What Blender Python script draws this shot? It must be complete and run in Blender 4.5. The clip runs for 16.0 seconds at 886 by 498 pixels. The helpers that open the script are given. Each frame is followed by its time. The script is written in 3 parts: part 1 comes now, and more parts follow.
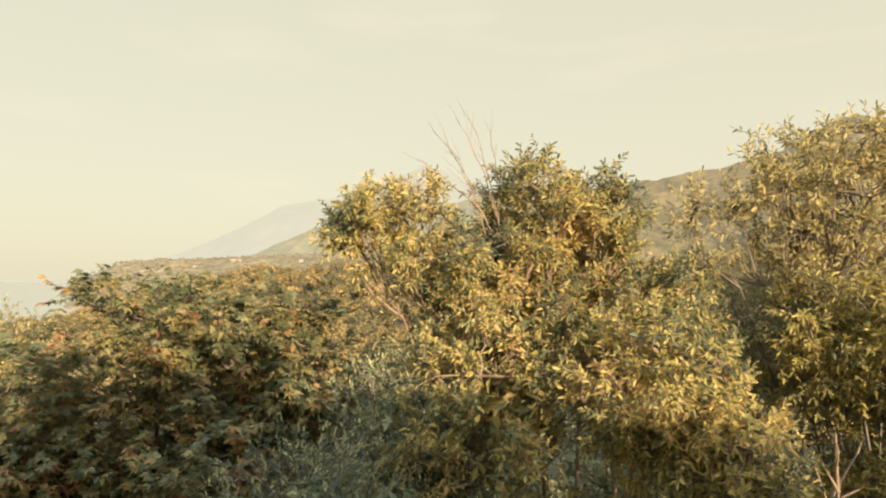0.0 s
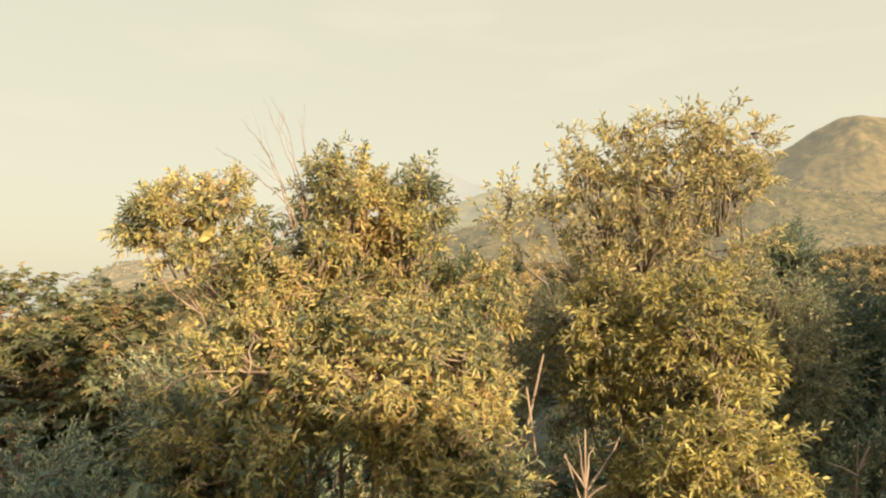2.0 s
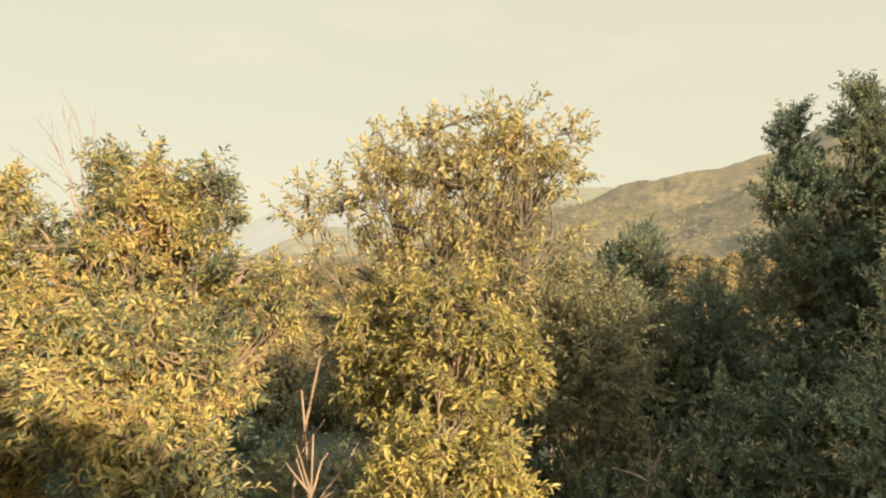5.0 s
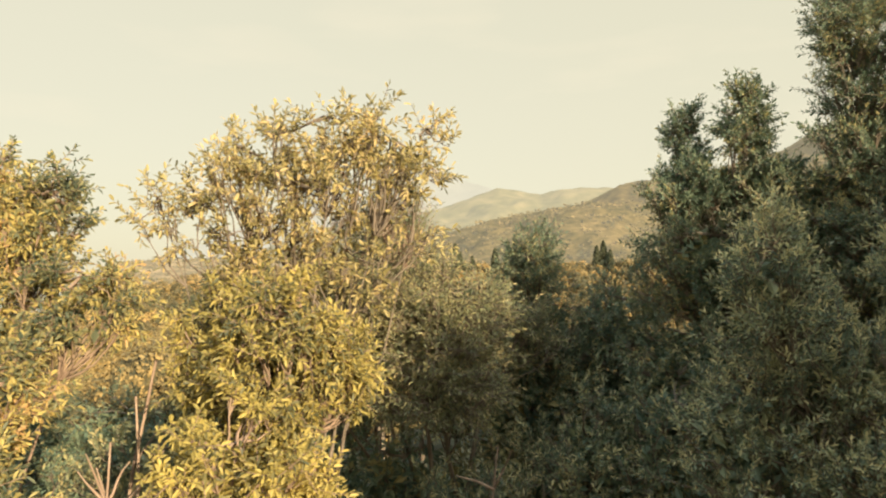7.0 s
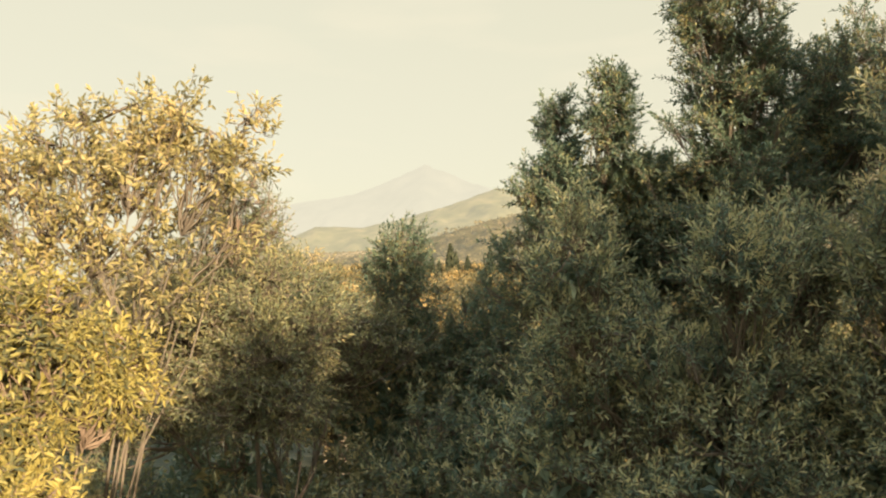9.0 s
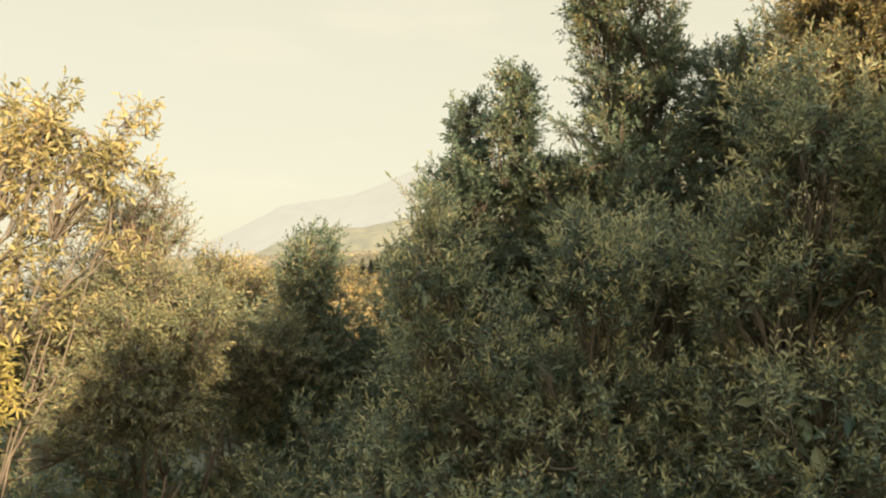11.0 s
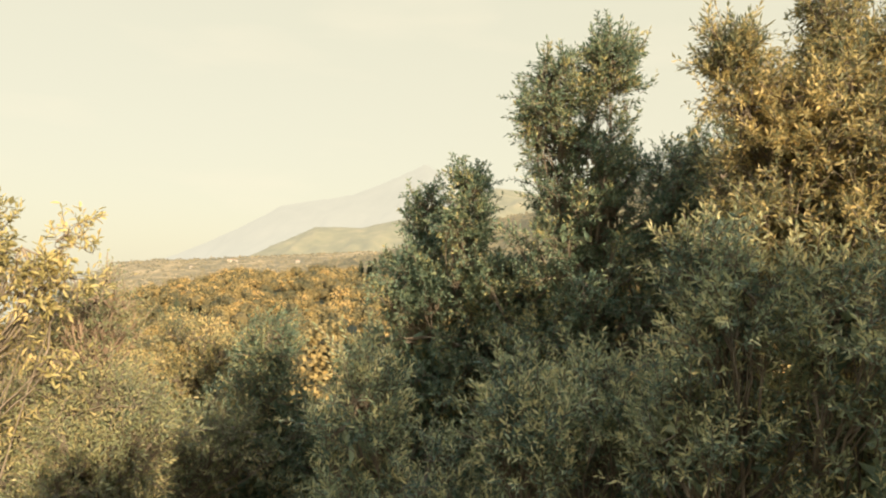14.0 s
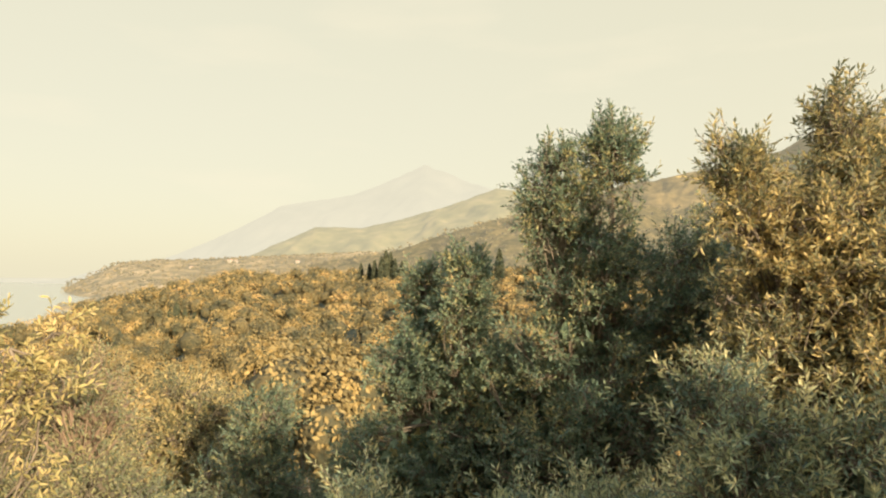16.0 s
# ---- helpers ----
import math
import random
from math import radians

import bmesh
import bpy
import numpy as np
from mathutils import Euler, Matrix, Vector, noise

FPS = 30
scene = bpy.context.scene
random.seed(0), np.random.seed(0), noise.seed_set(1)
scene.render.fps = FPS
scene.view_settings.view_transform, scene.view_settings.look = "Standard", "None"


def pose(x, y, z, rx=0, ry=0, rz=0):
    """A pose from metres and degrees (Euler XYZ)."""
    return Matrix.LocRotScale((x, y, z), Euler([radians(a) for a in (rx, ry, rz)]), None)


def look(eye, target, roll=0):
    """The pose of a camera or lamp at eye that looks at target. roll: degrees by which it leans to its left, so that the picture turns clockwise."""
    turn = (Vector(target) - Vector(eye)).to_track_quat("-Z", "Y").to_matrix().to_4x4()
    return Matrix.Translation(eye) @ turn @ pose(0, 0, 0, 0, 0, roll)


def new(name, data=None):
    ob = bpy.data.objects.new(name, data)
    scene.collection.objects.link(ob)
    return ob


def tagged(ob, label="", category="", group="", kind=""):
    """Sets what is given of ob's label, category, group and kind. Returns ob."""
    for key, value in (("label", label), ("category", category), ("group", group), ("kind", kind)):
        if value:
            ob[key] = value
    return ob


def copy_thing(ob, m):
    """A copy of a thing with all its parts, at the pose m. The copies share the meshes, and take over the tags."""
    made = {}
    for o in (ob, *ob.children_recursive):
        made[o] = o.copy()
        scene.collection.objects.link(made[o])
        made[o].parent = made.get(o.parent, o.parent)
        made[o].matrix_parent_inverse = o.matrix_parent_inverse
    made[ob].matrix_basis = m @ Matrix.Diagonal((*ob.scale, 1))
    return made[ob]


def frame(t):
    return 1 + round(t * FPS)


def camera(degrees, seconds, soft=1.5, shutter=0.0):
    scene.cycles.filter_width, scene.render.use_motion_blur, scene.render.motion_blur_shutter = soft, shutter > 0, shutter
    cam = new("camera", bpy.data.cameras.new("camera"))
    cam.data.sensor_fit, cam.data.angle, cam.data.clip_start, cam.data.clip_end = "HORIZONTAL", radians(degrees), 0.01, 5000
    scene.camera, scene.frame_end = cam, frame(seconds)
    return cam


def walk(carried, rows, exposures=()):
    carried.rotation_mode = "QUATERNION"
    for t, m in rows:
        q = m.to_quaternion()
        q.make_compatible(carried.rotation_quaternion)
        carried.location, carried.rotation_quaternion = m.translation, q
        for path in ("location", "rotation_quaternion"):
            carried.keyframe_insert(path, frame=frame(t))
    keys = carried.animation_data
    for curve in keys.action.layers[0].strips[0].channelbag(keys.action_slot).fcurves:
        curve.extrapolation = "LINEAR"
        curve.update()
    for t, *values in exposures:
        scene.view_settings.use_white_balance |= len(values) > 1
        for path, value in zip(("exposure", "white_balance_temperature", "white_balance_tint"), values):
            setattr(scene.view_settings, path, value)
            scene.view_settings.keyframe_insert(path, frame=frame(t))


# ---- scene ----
cam = camera(70.0, 16.0, soft=2.15)
PATH = [
    (0.0, pose(0.000, -0.000, 4.000, 92.66, 0, 0)),
    (0.5, pose(0.407, 0.009, 4.004, 92.66, 0, 0)),
    (1.0, pose(0.798, 0.011, 3.986, 92.66, 0, 0)),
    (1.5, pose(1.216, 0.010, 3.973, 92.66, 0, 0)),
    (2.0, pose(1.550, 0.015, 3.970, 92.66, 0, 0)),
    (2.5, pose(1.878, 0.020, 3.972, 92.66, 0, 0)),
    (3.0, pose(2.149, 0.037, 3.973, 92.66, 0, 0)),
    (3.5, pose(2.455, 0.073, 3.983, 92.66, 0, 0)),
    (4.0, pose(2.704, 0.103, 3.985, 92.66, 0, 0)),
    (4.2, pose(2.804, 0.117, 3.981, 92.66, 0, 0)),
    (6.3, pose(3.892, 0.202, 3.961, 92.66, 0, 0)),
    (6.5, pose(4.020, 0.213, 3.972, 92.66, 0, 0)),
    (7.0, pose(4.341, 0.256, 3.990, 92.66, 0, 0)),
    (7.5, pose(4.674, 0.333, 4.018, 92.66, 0, 0)),
    (8.0, pose(5.046, 0.430, 4.018, 92.66, 0, 0)),
    (8.5, pose(5.401, 0.521, 4.003, 92.66, 0, 0)),
    (9.0, pose(5.700, 0.627, 4.001, 92.66, 0, 0)),
    (9.2, pose(5.805, 0.658, 3.998, 92.66, 0, 0)),
    (11.3, pose(6.646, 0.752, 4.079, 92.66, 0, 0)),
    (11.5, pose(6.703, 0.755, 4.114, 92.66, 0, 0)),
    (12.0, pose(6.826, 0.755, 4.265, 92.66, 0, 0)),
    (12.5, pose(6.897, 0.760, 4.502, 92.66, 0, 0)),
    (13.0, pose(6.926, 0.766, 4.716, 92.66, 0, 0)),
    (13.5, pose(6.936, 0.774, 4.833, 92.66, 0, 0)),
    (14.0, pose(6.954, 0.791, 4.891, 92.66, 0, 0)),
    (14.5, pose(6.979, 0.814, 5.014, 92.66, 0, 0)),
    (15.0, pose(6.988, 0.849, 5.079, 92.66, 0, 0)),
    (15.5, pose(6.963, 0.878, 5.313, 92.66, 0, 0)),
    (16.0, pose(6.967, 0.871, 5.595, 92.66, 0, 0)),
]
walk(cam, PATH, exposures=[(0.0, 1.07), (4.0, 1.07), (9.0, 1.14), (12.5, 1.20), (16.0, 1.14)])

# ---- world and sun ----
SUN_FROM = Vector((0.50, -0.83, 0.25)).normalized()
world = bpy.data.worlds.new("evening_sky")
scene.world = world
world.use_nodes = True
wn, wl = world.node_tree.nodes, world.node_tree.links
wn.clear()
w_out, w_bg = wn.new("ShaderNodeOutputWorld"), wn.new("ShaderNodeBackground")
sky = wn.new("ShaderNodeTexSky")
sky.sky_type = "NISHITA"
sky.sun_disc = False
sky.sun_elevation = math.asin(SUN_FROM.z)
sky.sun_rotation = math.atan2(SUN_FROM.x, SUN_FROM.y)
sky.dust_density, sky.air_density, sky.ozone_density = 3.0, 1.0, 1.0
sky_scale = wn.new("ShaderNodeVectorMath")
sky_scale.operation = "SCALE"
sky_scale.inputs["Scale"].default_value = 0.08
w_co, w_sep = wn.new("ShaderNodeTexCoord"), wn.new("ShaderNodeSeparateXYZ")
w_map = wn.new("ShaderNodeMapRange")
w_map.inputs["From Min"].default_value, w_map.inputs["From Max"].default_value = 0.0, 0.55
w_haze = wn.new("ShaderNodeMix")
w_haze.data_type = "RGBA"
w_haze.inputs["A"].default_value = (0.447, 0.409, 0.292, 1)
w_haze.inputs["B"].default_value = (0.404, 0.383, 0.280, 1)
w_top = wn.new("ShaderNodeMapRange")
w_top.inputs["From Min"].default_value, w_top.inputs["From Max"].default_value = 0.42, 0.95
w_blue = wn.new("ShaderNodeMix")
w_blue.data_type = "RGBA"
w_blue.inputs["B"].default_value = (0.86, 1.0, 1.10, 1)
w_mix = wn.new("ShaderNodeMix")
w_mix.data_type = "RGBA"
w_mix.inputs["Factor"].default_value = 0.86
c_map = wn.new("ShaderNodeMapping")
c_map.inputs["Scale"].default_value = (2.2, 2.2, 9.0)
c_noise = wn.new("ShaderNodeTexNoise")
c_noise.inputs["Scale"].default_value, c_noise.inputs["Detail"].default_value = 1.7, 5
c_ramp = wn.new("ShaderNodeMapRange")
c_ramp.inputs["From Min"].default_value, c_ramp.inputs["From Max"].default_value = 0.53, 0.80
c_ramp.inputs["To Max"].default_value = 0.3
c_mix = wn.new("ShaderNodeMix")
c_mix.data_type = "RGBA"
c_mix.inputs["B"].default_value = (0.48, 0.425, 0.32, 1)
wl.new(sky.outputs[0], sky_scale.inputs[0])
wl.new(w_co.outputs["Generated"], w_sep.inputs[0])
wl.new(w_sep.outputs["Z"], w_map.inputs["Value"])
wl.new(w_map.outputs[0], w_haze.inputs["Factor"])
wl.new(sky_scale.outputs[0], w_mix.inputs["A"])
wl.new(w_sep.outputs["Z"], w_top.inputs["Value"])
wl.new(w_top.outputs[0], w_blue.inputs["Factor"])
wl.new(w_haze.outputs["Result"], w_blue.inputs["A"])
wl.new(w_blue.outputs["Result"], w_mix.inputs["B"])
wl.new(w_co.outputs["Generated"], c_map.inputs[0])
wl.new(c_map.outputs[0], c_noise.inputs["Vector"])
wl.new(c_noise.outputs[0], c_ramp.inputs["Value"])
wl.new(c_ramp.outputs[0], c_mix.inputs["Factor"])
wl.new(w_mix.outputs["Result"], c_mix.inputs["A"])
wl.new(c_mix.outputs["Result"], w_bg.inputs["Color"])
wl.new(w_bg.outputs[0], w_out.inputs["Surface"])

sun = new("sun", bpy.data.lights.new("sun", "SUN"))
sun.data.energy, sun.data.angle, sun.data.color = 5.0, radians(0.6), (1.0, 0.83, 0.56)
sun.matrix_world = look(SUN_FROM * 100, (0, 0, 0))


# ---- materials ----
def material(name):
    m = bpy.data.materials.new(name)
    m.use_nodes = True
    m.node_tree.nodes.clear()
    return m, m.node_tree.nodes, m.node_tree.links


def ramp_node(nodes, stops):
    r = nodes.new("ShaderNodeValToRGB")
    while len(r.color_ramp.elements) < len(stops):
        r.color_ramp.elements.new(0.5)
    for e, (p, c) in zip(r.color_ramp.elements, stops):
        e.position, e.color = p, (*c, 1)
    return r


def leaf_material(name, stops, patch=0.5, patch_size=0.6, through_light=0.35, rough=0.58, single=1.0):
    """Leaves: colour by leaf and by patches of the crown, waxy, letting some light through."""
    m, n, l = material(name)
    out, mix, add = n.new("ShaderNodeOutputMaterial"), n.new("ShaderNodeMixShader"), n.new("ShaderNodeMath")
    geo, co, tex = n.new("ShaderNodeNewGeometry"), n.new("ShaderNodeTexCoord"), n.new("ShaderNodeTexNoise")
    tex.inputs["Scale"].default_value, tex.inputs["Detail"].default_value = 1 / patch_size, 3
    cal = n.new("ShaderNodeMapRange")
    cal.inputs["From Min"].default_value, cal.inputs["From Max"].default_value = 0.3, 0.7
    cal.inputs["To Min"].default_value, cal.inputs["To Max"].default_value = -patch / 2, patch / 2
    r = ramp_node(n, stops)
    b, tr = n.new("ShaderNodeBsdfPrincipled"), n.new("ShaderNodeBsdfTranslucent")
    b.inputs["Roughness"].default_value = rough
    b.inputs["Specular IOR Level"].default_value = 0.5
    mix.inputs[0].default_value = through_light
    l.new(co.outputs["Object"], tex.inputs["Vector"])
    l.new(tex.outputs[0], cal.inputs["Value"])
    own = n.new("ShaderNodeMapRange")
    own.inputs["To Min"].default_value, own.inputs["To Max"].default_value = 0.5 - single / 2, 0.5 + single / 2
    l.new(geo.outputs["Random Per Island"], own.inputs["Value"])
    l.new(own.outputs[0], add.inputs[0])
    l.new(cal.outputs[0], add.inputs[1])
    l.new(add.outputs[0], r.inputs[0])
    l.new(r.outputs[0], b.inputs["Base Color"])
    l.new(r.outputs[0], tr.inputs["Color"])
    l.new(b.outputs[0], mix.inputs[1])
    l.new(tr.outputs[0], mix.inputs[2])
    l.new(mix.outputs[0], out.inputs[0])
    return m


def rough_material(name, stops, scale, detail=6, rough=0.9, bump=0.3, dist=0.02, stretch=(1, 1, 1), second=None):
    m, n, l = material(name)
    out, b = n.new("ShaderNodeOutputMaterial"), n.new("ShaderNodeBsdfPrincipled")
    co, mp, tex, bm_ = n.new("ShaderNodeTexCoord"), n.new("ShaderNodeMapping"), n.new("ShaderNodeTexNoise"), n.new("ShaderNodeBump")
    mp.inputs["Scale"].default_value = stretch
    tex.inputs["Scale"].default_value, tex.inputs["Detail"].default_value = scale, detail
    r = ramp_node(n, stops)
    b.inputs["Roughness"].default_value = rough
    bm_.inputs["Strength"].default_value, bm_.inputs["Distance"].default_value = bump, dist
    l.new(co.outputs["Object"], mp.inputs[0])
    l.new(mp.outputs[0], tex.inputs["Vector"])
    if second:
        t2, mm = n.new("ShaderNodeTexNoise"), n.new("ShaderNodeMix")
        t2.inputs["Scale"].default_value, t2.inputs["Detail"].default_value = second, 4
        mm.inputs["Factor"].default_value = 0.45
        l.new(mp.outputs[0], t2.inputs["Vector"])
        l.new(tex.outputs[0], mm.inputs["A"])
        l.new(t2.outputs[0], mm.inputs["B"])
        l.new(mm.outputs["Result"], r.inputs[0])
    else:
        l.new(tex.outputs[0], r.inputs[0])
    l.new(r.outputs[0], b.inputs["Base Color"])
    l.new(tex.outputs[0], bm_.inputs["Height"])
    l.new(bm_.outputs[0], b.inputs["Normal"])
    l.new(b.outputs[0], out.inputs[0])
    return m


def haze_material(name, stops, scale, haze_share, haze_colour=(0.43, 0.395, 0.295), second=None):
    """Far land seen through kilometres of bright evening haze, which is mixed in as emission."""
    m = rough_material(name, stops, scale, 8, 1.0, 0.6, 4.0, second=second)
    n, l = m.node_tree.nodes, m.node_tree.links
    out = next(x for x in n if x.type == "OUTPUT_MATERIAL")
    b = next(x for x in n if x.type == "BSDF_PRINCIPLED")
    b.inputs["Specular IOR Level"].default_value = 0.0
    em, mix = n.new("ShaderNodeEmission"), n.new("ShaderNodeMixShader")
    em.inputs["Color"].default_value = (*haze_colour, 1)
    mix.inputs[0].default_value = haze_share
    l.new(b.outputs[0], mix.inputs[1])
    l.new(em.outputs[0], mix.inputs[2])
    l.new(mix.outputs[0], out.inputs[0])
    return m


GOLD_LEAF = leaf_material("golden_evergreen_leaf", [(0.0, (0.085, 0.105, 0.065)), (0.3, (0.19, 0.19, 0.095)), (0.6, (0.43, 0.345, 0.115)), (0.92, (0.61, 0.475, 0.155)), (1.0, (0.52, 0.33, 0.14))], 0.9, 0.5, 0.4, single=0.8)
BRIGHT_LEAF = leaf_material("bright_golden_leaf", [(0.0, (0.09, 0.098, 0.055)), (0.3, (0.235, 0.20, 0.072)), (0.6, (0.43, 0.345, 0.10)), (1.0, (0.59, 0.46, 0.135))], 0.8, 0.5, 0.4, single=0.8)
THIN_LEAF = leaf_material("yellowing_leaf", [(0.0, (0.15, 0.14, 0.07)), (0.3, (0.36, 0.30, 0.12)), (0.7, (0.57, 0.46, 0.19)), (1.0, (0.66, 0.49, 0.23))], 0.6, 0.4, 0.5)
MAPLE_LEAF = leaf_material("turning_lobed_leaf", [(0.0, (0.092, 0.11, 0.06)), (0.5, (0.18, 0.18, 0.083)), (0.72, (0.36, 0.28, 0.10)), (0.93, (0.40, 0.22, 0.10)), (1.0, (0.33, 0.12, 0.085))], 0.8, 0.3, single=0.5)
DARK_LEAF = leaf_material("dark_evergreen_leaf", [(0.0, (0.09, 0.13, 0.088)), (0.5, (0.145, 0.19, 0.116)), (0.85, (0.225, 0.245, 0.13)), (1.0, (0.42, 0.35, 0.15))], 0.7, 0.4)
SHOOT_LEAF = leaf_material("grey_green_shoot_leaf", [(0.0, (0.10, 0.145, 0.108)), (0.45, (0.175, 0.22, 0.145)), (0.8, (0.29, 0.32, 0.19)), (1.0, (0.40, 0.39, 0.22))], 0.8, 0.35)
PALE_TIP = leaf_material("pale_young_leaf", [(0.0, (0.23, 0.26, 0.15)), (0.5, (0.42, 0.40, 0.20)), (1.0, (0.62, 0.52, 0.26))], 0.8, 0.4)
TAWNY_LEAF = leaf_material("tawny_evergreen_leaf", [(0.0, (0.13, 0.142, 0.085)), (0.4, (0.26, 0.235, 0.115)), (0.75, (0.48, 0.37, 0.15)), (1.0, (0.66, 0.49, 0.21))], 0.5, 0.5, 0.42)
RUST_LEAF = leaf_material("sunlit_tawny_leaf", [(0.0, (0.108, 0.125, 0.075)), (0.35, (0.227, 0.212, 0.105)), (0.75, (0.454, 0.355, 0.15)), (1.0, (0.605, 0.44, 0.20))], 0.6, 0.5, 0.42)
DULL_LEAF = leaf_material("dull_brownish_leaf", [(0.0, (0.125, 0.145, 0.085)), (0.5, (0.235, 0.235, 0.12)), (0.9, (0.38, 0.335, 0.155)), (1.0, (0.48, 0.38, 0.18))], 0.7, 0.6)
WOOD_LEAF = leaf_material("woodland_foliage", [(0.0, (0.045, 0.052, 0.028)), (0.3, (0.13, 0.105, 0.045)), (0.7, (0.34, 0.23, 0.08)), (1.0, (0.46, 0.29, 0.11))], 1.1, 5.0, 0.12, 0.8, single=0.22)
# lumps within the crowns, darkened so that the gaps between leaves read as shade
WOOD_SHADE_CORE = rough_material("woodland_painted_shade", [(0.35, (0.026, 0.031, 0.018)), (0.5, (0.075, 0.062, 0.027)), (0.65, (0.17, 0.12, 0.046))], 3.2, 6, 0.9, 0.8, 0.4, second=0.12)
CYPRESS_LEAF = leaf_material("cypress_foliage", [(0.0, (0.030, 0.042, 0.026)), (1.0, (0.085, 0.085, 0.040))], 0.4, 2.0, 0.1, 0.8)
BARK = rough_material("grey_brown_bark", [(0.3, (0.10, 0.075, 0.052)), (0.7, (0.24, 0.185, 0.135))], 30, 6, 0.9, 0.6, 0.006, (1, 1, 0.25), 4)
PALE_BARK = rough_material("pale_reddish_bark", [(0.3, (0.17, 0.11, 0.075)), (0.7, (0.36, 0.25, 0.17))], 26, 6, 0.85, 0.5, 0.005, (1, 1, 0.25), 4)
SOIL = rough_material("dry_leafy_soil", [(0.3, (0.035, 0.040, 0.022)), (0.55, (0.06, 0.062, 0.032)), (0.75, (0.12, 0.10, 0.05))], 0.9, 8, 0.95, 0.5, 0.05, second=0.05)
# haze glow from 0.17 on the near hill to 0.86 on the mountain
COAST = haze_material("scrub_covered_coast", [(0.36, (0.06, 0.052, 0.024)), (0.48, (0.17, 0.12, 0.05)), (0.58, (0.31, 0.21, 0.095)), (0.68, (0.50, 0.35, 0.20))], 0.05, 0.28, second=0.012)
NEAR_HILL = haze_material("wooded_hill", [(0.36, (0.05, 0.045, 0.022)), (0.5, (0.11, 0.085, 0.036)), (0.66, (0.21, 0.15, 0.068))], 0.09, 0.17, second=0.015)
SCRUB = haze_material("far_scrub", [(0.36, (0.05, 0.05, 0.024)), (0.5, (0.13, 0.10, 0.04)), (0.64, (0.26, 0.18, 0.075))], 0.11, 0.24, second=0.02)
BROWN_HILL = haze_material("brown_hill", [(0.36, (0.06, 0.046, 0.021)), (0.5, (0.125, 0.09, 0.036)), (0.66, (0.21, 0.145, 0.06))], 0.05, 0.22, second=0.008)
MID_HILL = haze_material("grassy_hill", [(0.35, (0.100, 0.095, 0.042)), (0.52, (0.165, 0.143, 0.065)), (0.7, (0.250, 0.195, 0.10))], 0.02, 0.42, second=0.005)
FAR_ROCK = haze_material("far_limestone_mountain", [(0.35, (0.13, 0.14, 0.12)), (0.65, (0.26, 0.25, 0.21))], 0.006, 0.86, (0.40, 0.372, 0.290), second=0.002)


# ---- mesh helpers ----
def mesh_object(name, verts, quads, mat, parent=None, smooth=False):
    """One mesh from arrays of vertices and of faces with the same number of corners."""
    verts, quads = np.asarray(verts, np.float32), np.asarray(quads, np.int32)
    me = bpy.data.meshes.new(name)
    k = quads.shape[1]
    me.vertices.add(len(verts))
    me.vertices.foreach_set("co", verts.ravel())
    me.loops.add(quads.size)
    me.loops.foreach_set("vertex_index", quads.ravel())
    me.polygons.add(len(quads))
    me.polygons.foreach_set("loop_start", np.arange(0, quads.size, k, dtype=np.int32))
    me.polygons.foreach_set("use_smooth", np.full(len(quads), smooth, dtype=bool))
    me.update(calc_edges=True)
    me.materials.append(mat)
    ob = new(name, me)
    if parent:
        ob.parent = parent
    return ob


def unit(v):
    return v / np.maximum(np.linalg.norm(v, axis=-1, keepdims=True), 1e-9)


def tubes(paths, sides):
    """Tapered tubes: paths of shape (n, k, 3) and radii (n, k)."""
    pts, rad = paths
    n, k, _ = pts.shape
    tang = unit(np.gradient(pts, axis=1))
    ref = np.where(np.abs(tang[..., 2:3]) > 0.9, np.array([1.0, 0, 0]), np.array([0, 0, 1.0]))
    a = unit(np.cross(tang, ref))
    b = np.cross(tang, a)
    ang = np.arange(sides) * 2 * np.pi / sides
    ring = pts[:, :, None] + rad[:, :, None, None] * (a[:, :, None] * np.cos(ang)[:, None] + b[:, :, None] * np.sin(ang)[:, None])
    idx = np.arange(n * k * sides).reshape(n, k, sides)
    nxt = np.roll(idx, -1, axis=2)
    quads = np.stack([idx[:, :-1], nxt[:, :-1], nxt[:, 1:], idx[:, 1:]], -1).reshape(-1, 4)
    return ring.reshape(-1, 3), quads


def leaves(rng, at, way, length, width, flat=False, fold=0.25, droop=0.0):
    """A folded blade for each place: two quads that meet at the midrib."""
    n = len(at)
    size = length * rng.uniform(0.65, 1.2, (n, 1))
    side = unit(np.cross(way, rng.normal(size=(n, 3)) + np.array([0, 0, 1.2])))
    up = np.cross(side, way)
    w = width * size / length * rng.uniform(0.8, 1.2, (n, 1))
    tip = at + way * size - np.array([0, 0, 1.0]) * droop * size
    if flat:
        v = np.stack([at, at + way * size * 0.5 + side * w * 0.5 + up * w * fold, tip, at + way * size * 0.5 - side * w * 0.5 + up * w * fold], 1)
        return v.reshape(-1, 3), np.arange(4 * n).reshape(n, 4)
    v = np.stack([at,
                  at + way * size * 0.30 + side * w * 0.42 + up * w * fold,
                  at + way * size * 0.68 + side * w * 0.44 + up * w * fold - np.array([0, 0, 0.5]) * droop * size,
                  tip,
                  at + way * size * 0.68 - side * w * 0.44 + up * w * fold - np.array([0, 0, 0.5]) * droop * size,
                  at + way * size * 0.30 - side * w * 0.42 + up * w * fold], 1)
    i = np.arange(n)[:, None] * 6
    q = np.concatenate([i + [0, 1, 2, 3], i + [0, 3, 4, 5]], 1).reshape(-1, 4)
    return v.reshape(-1, 3), q


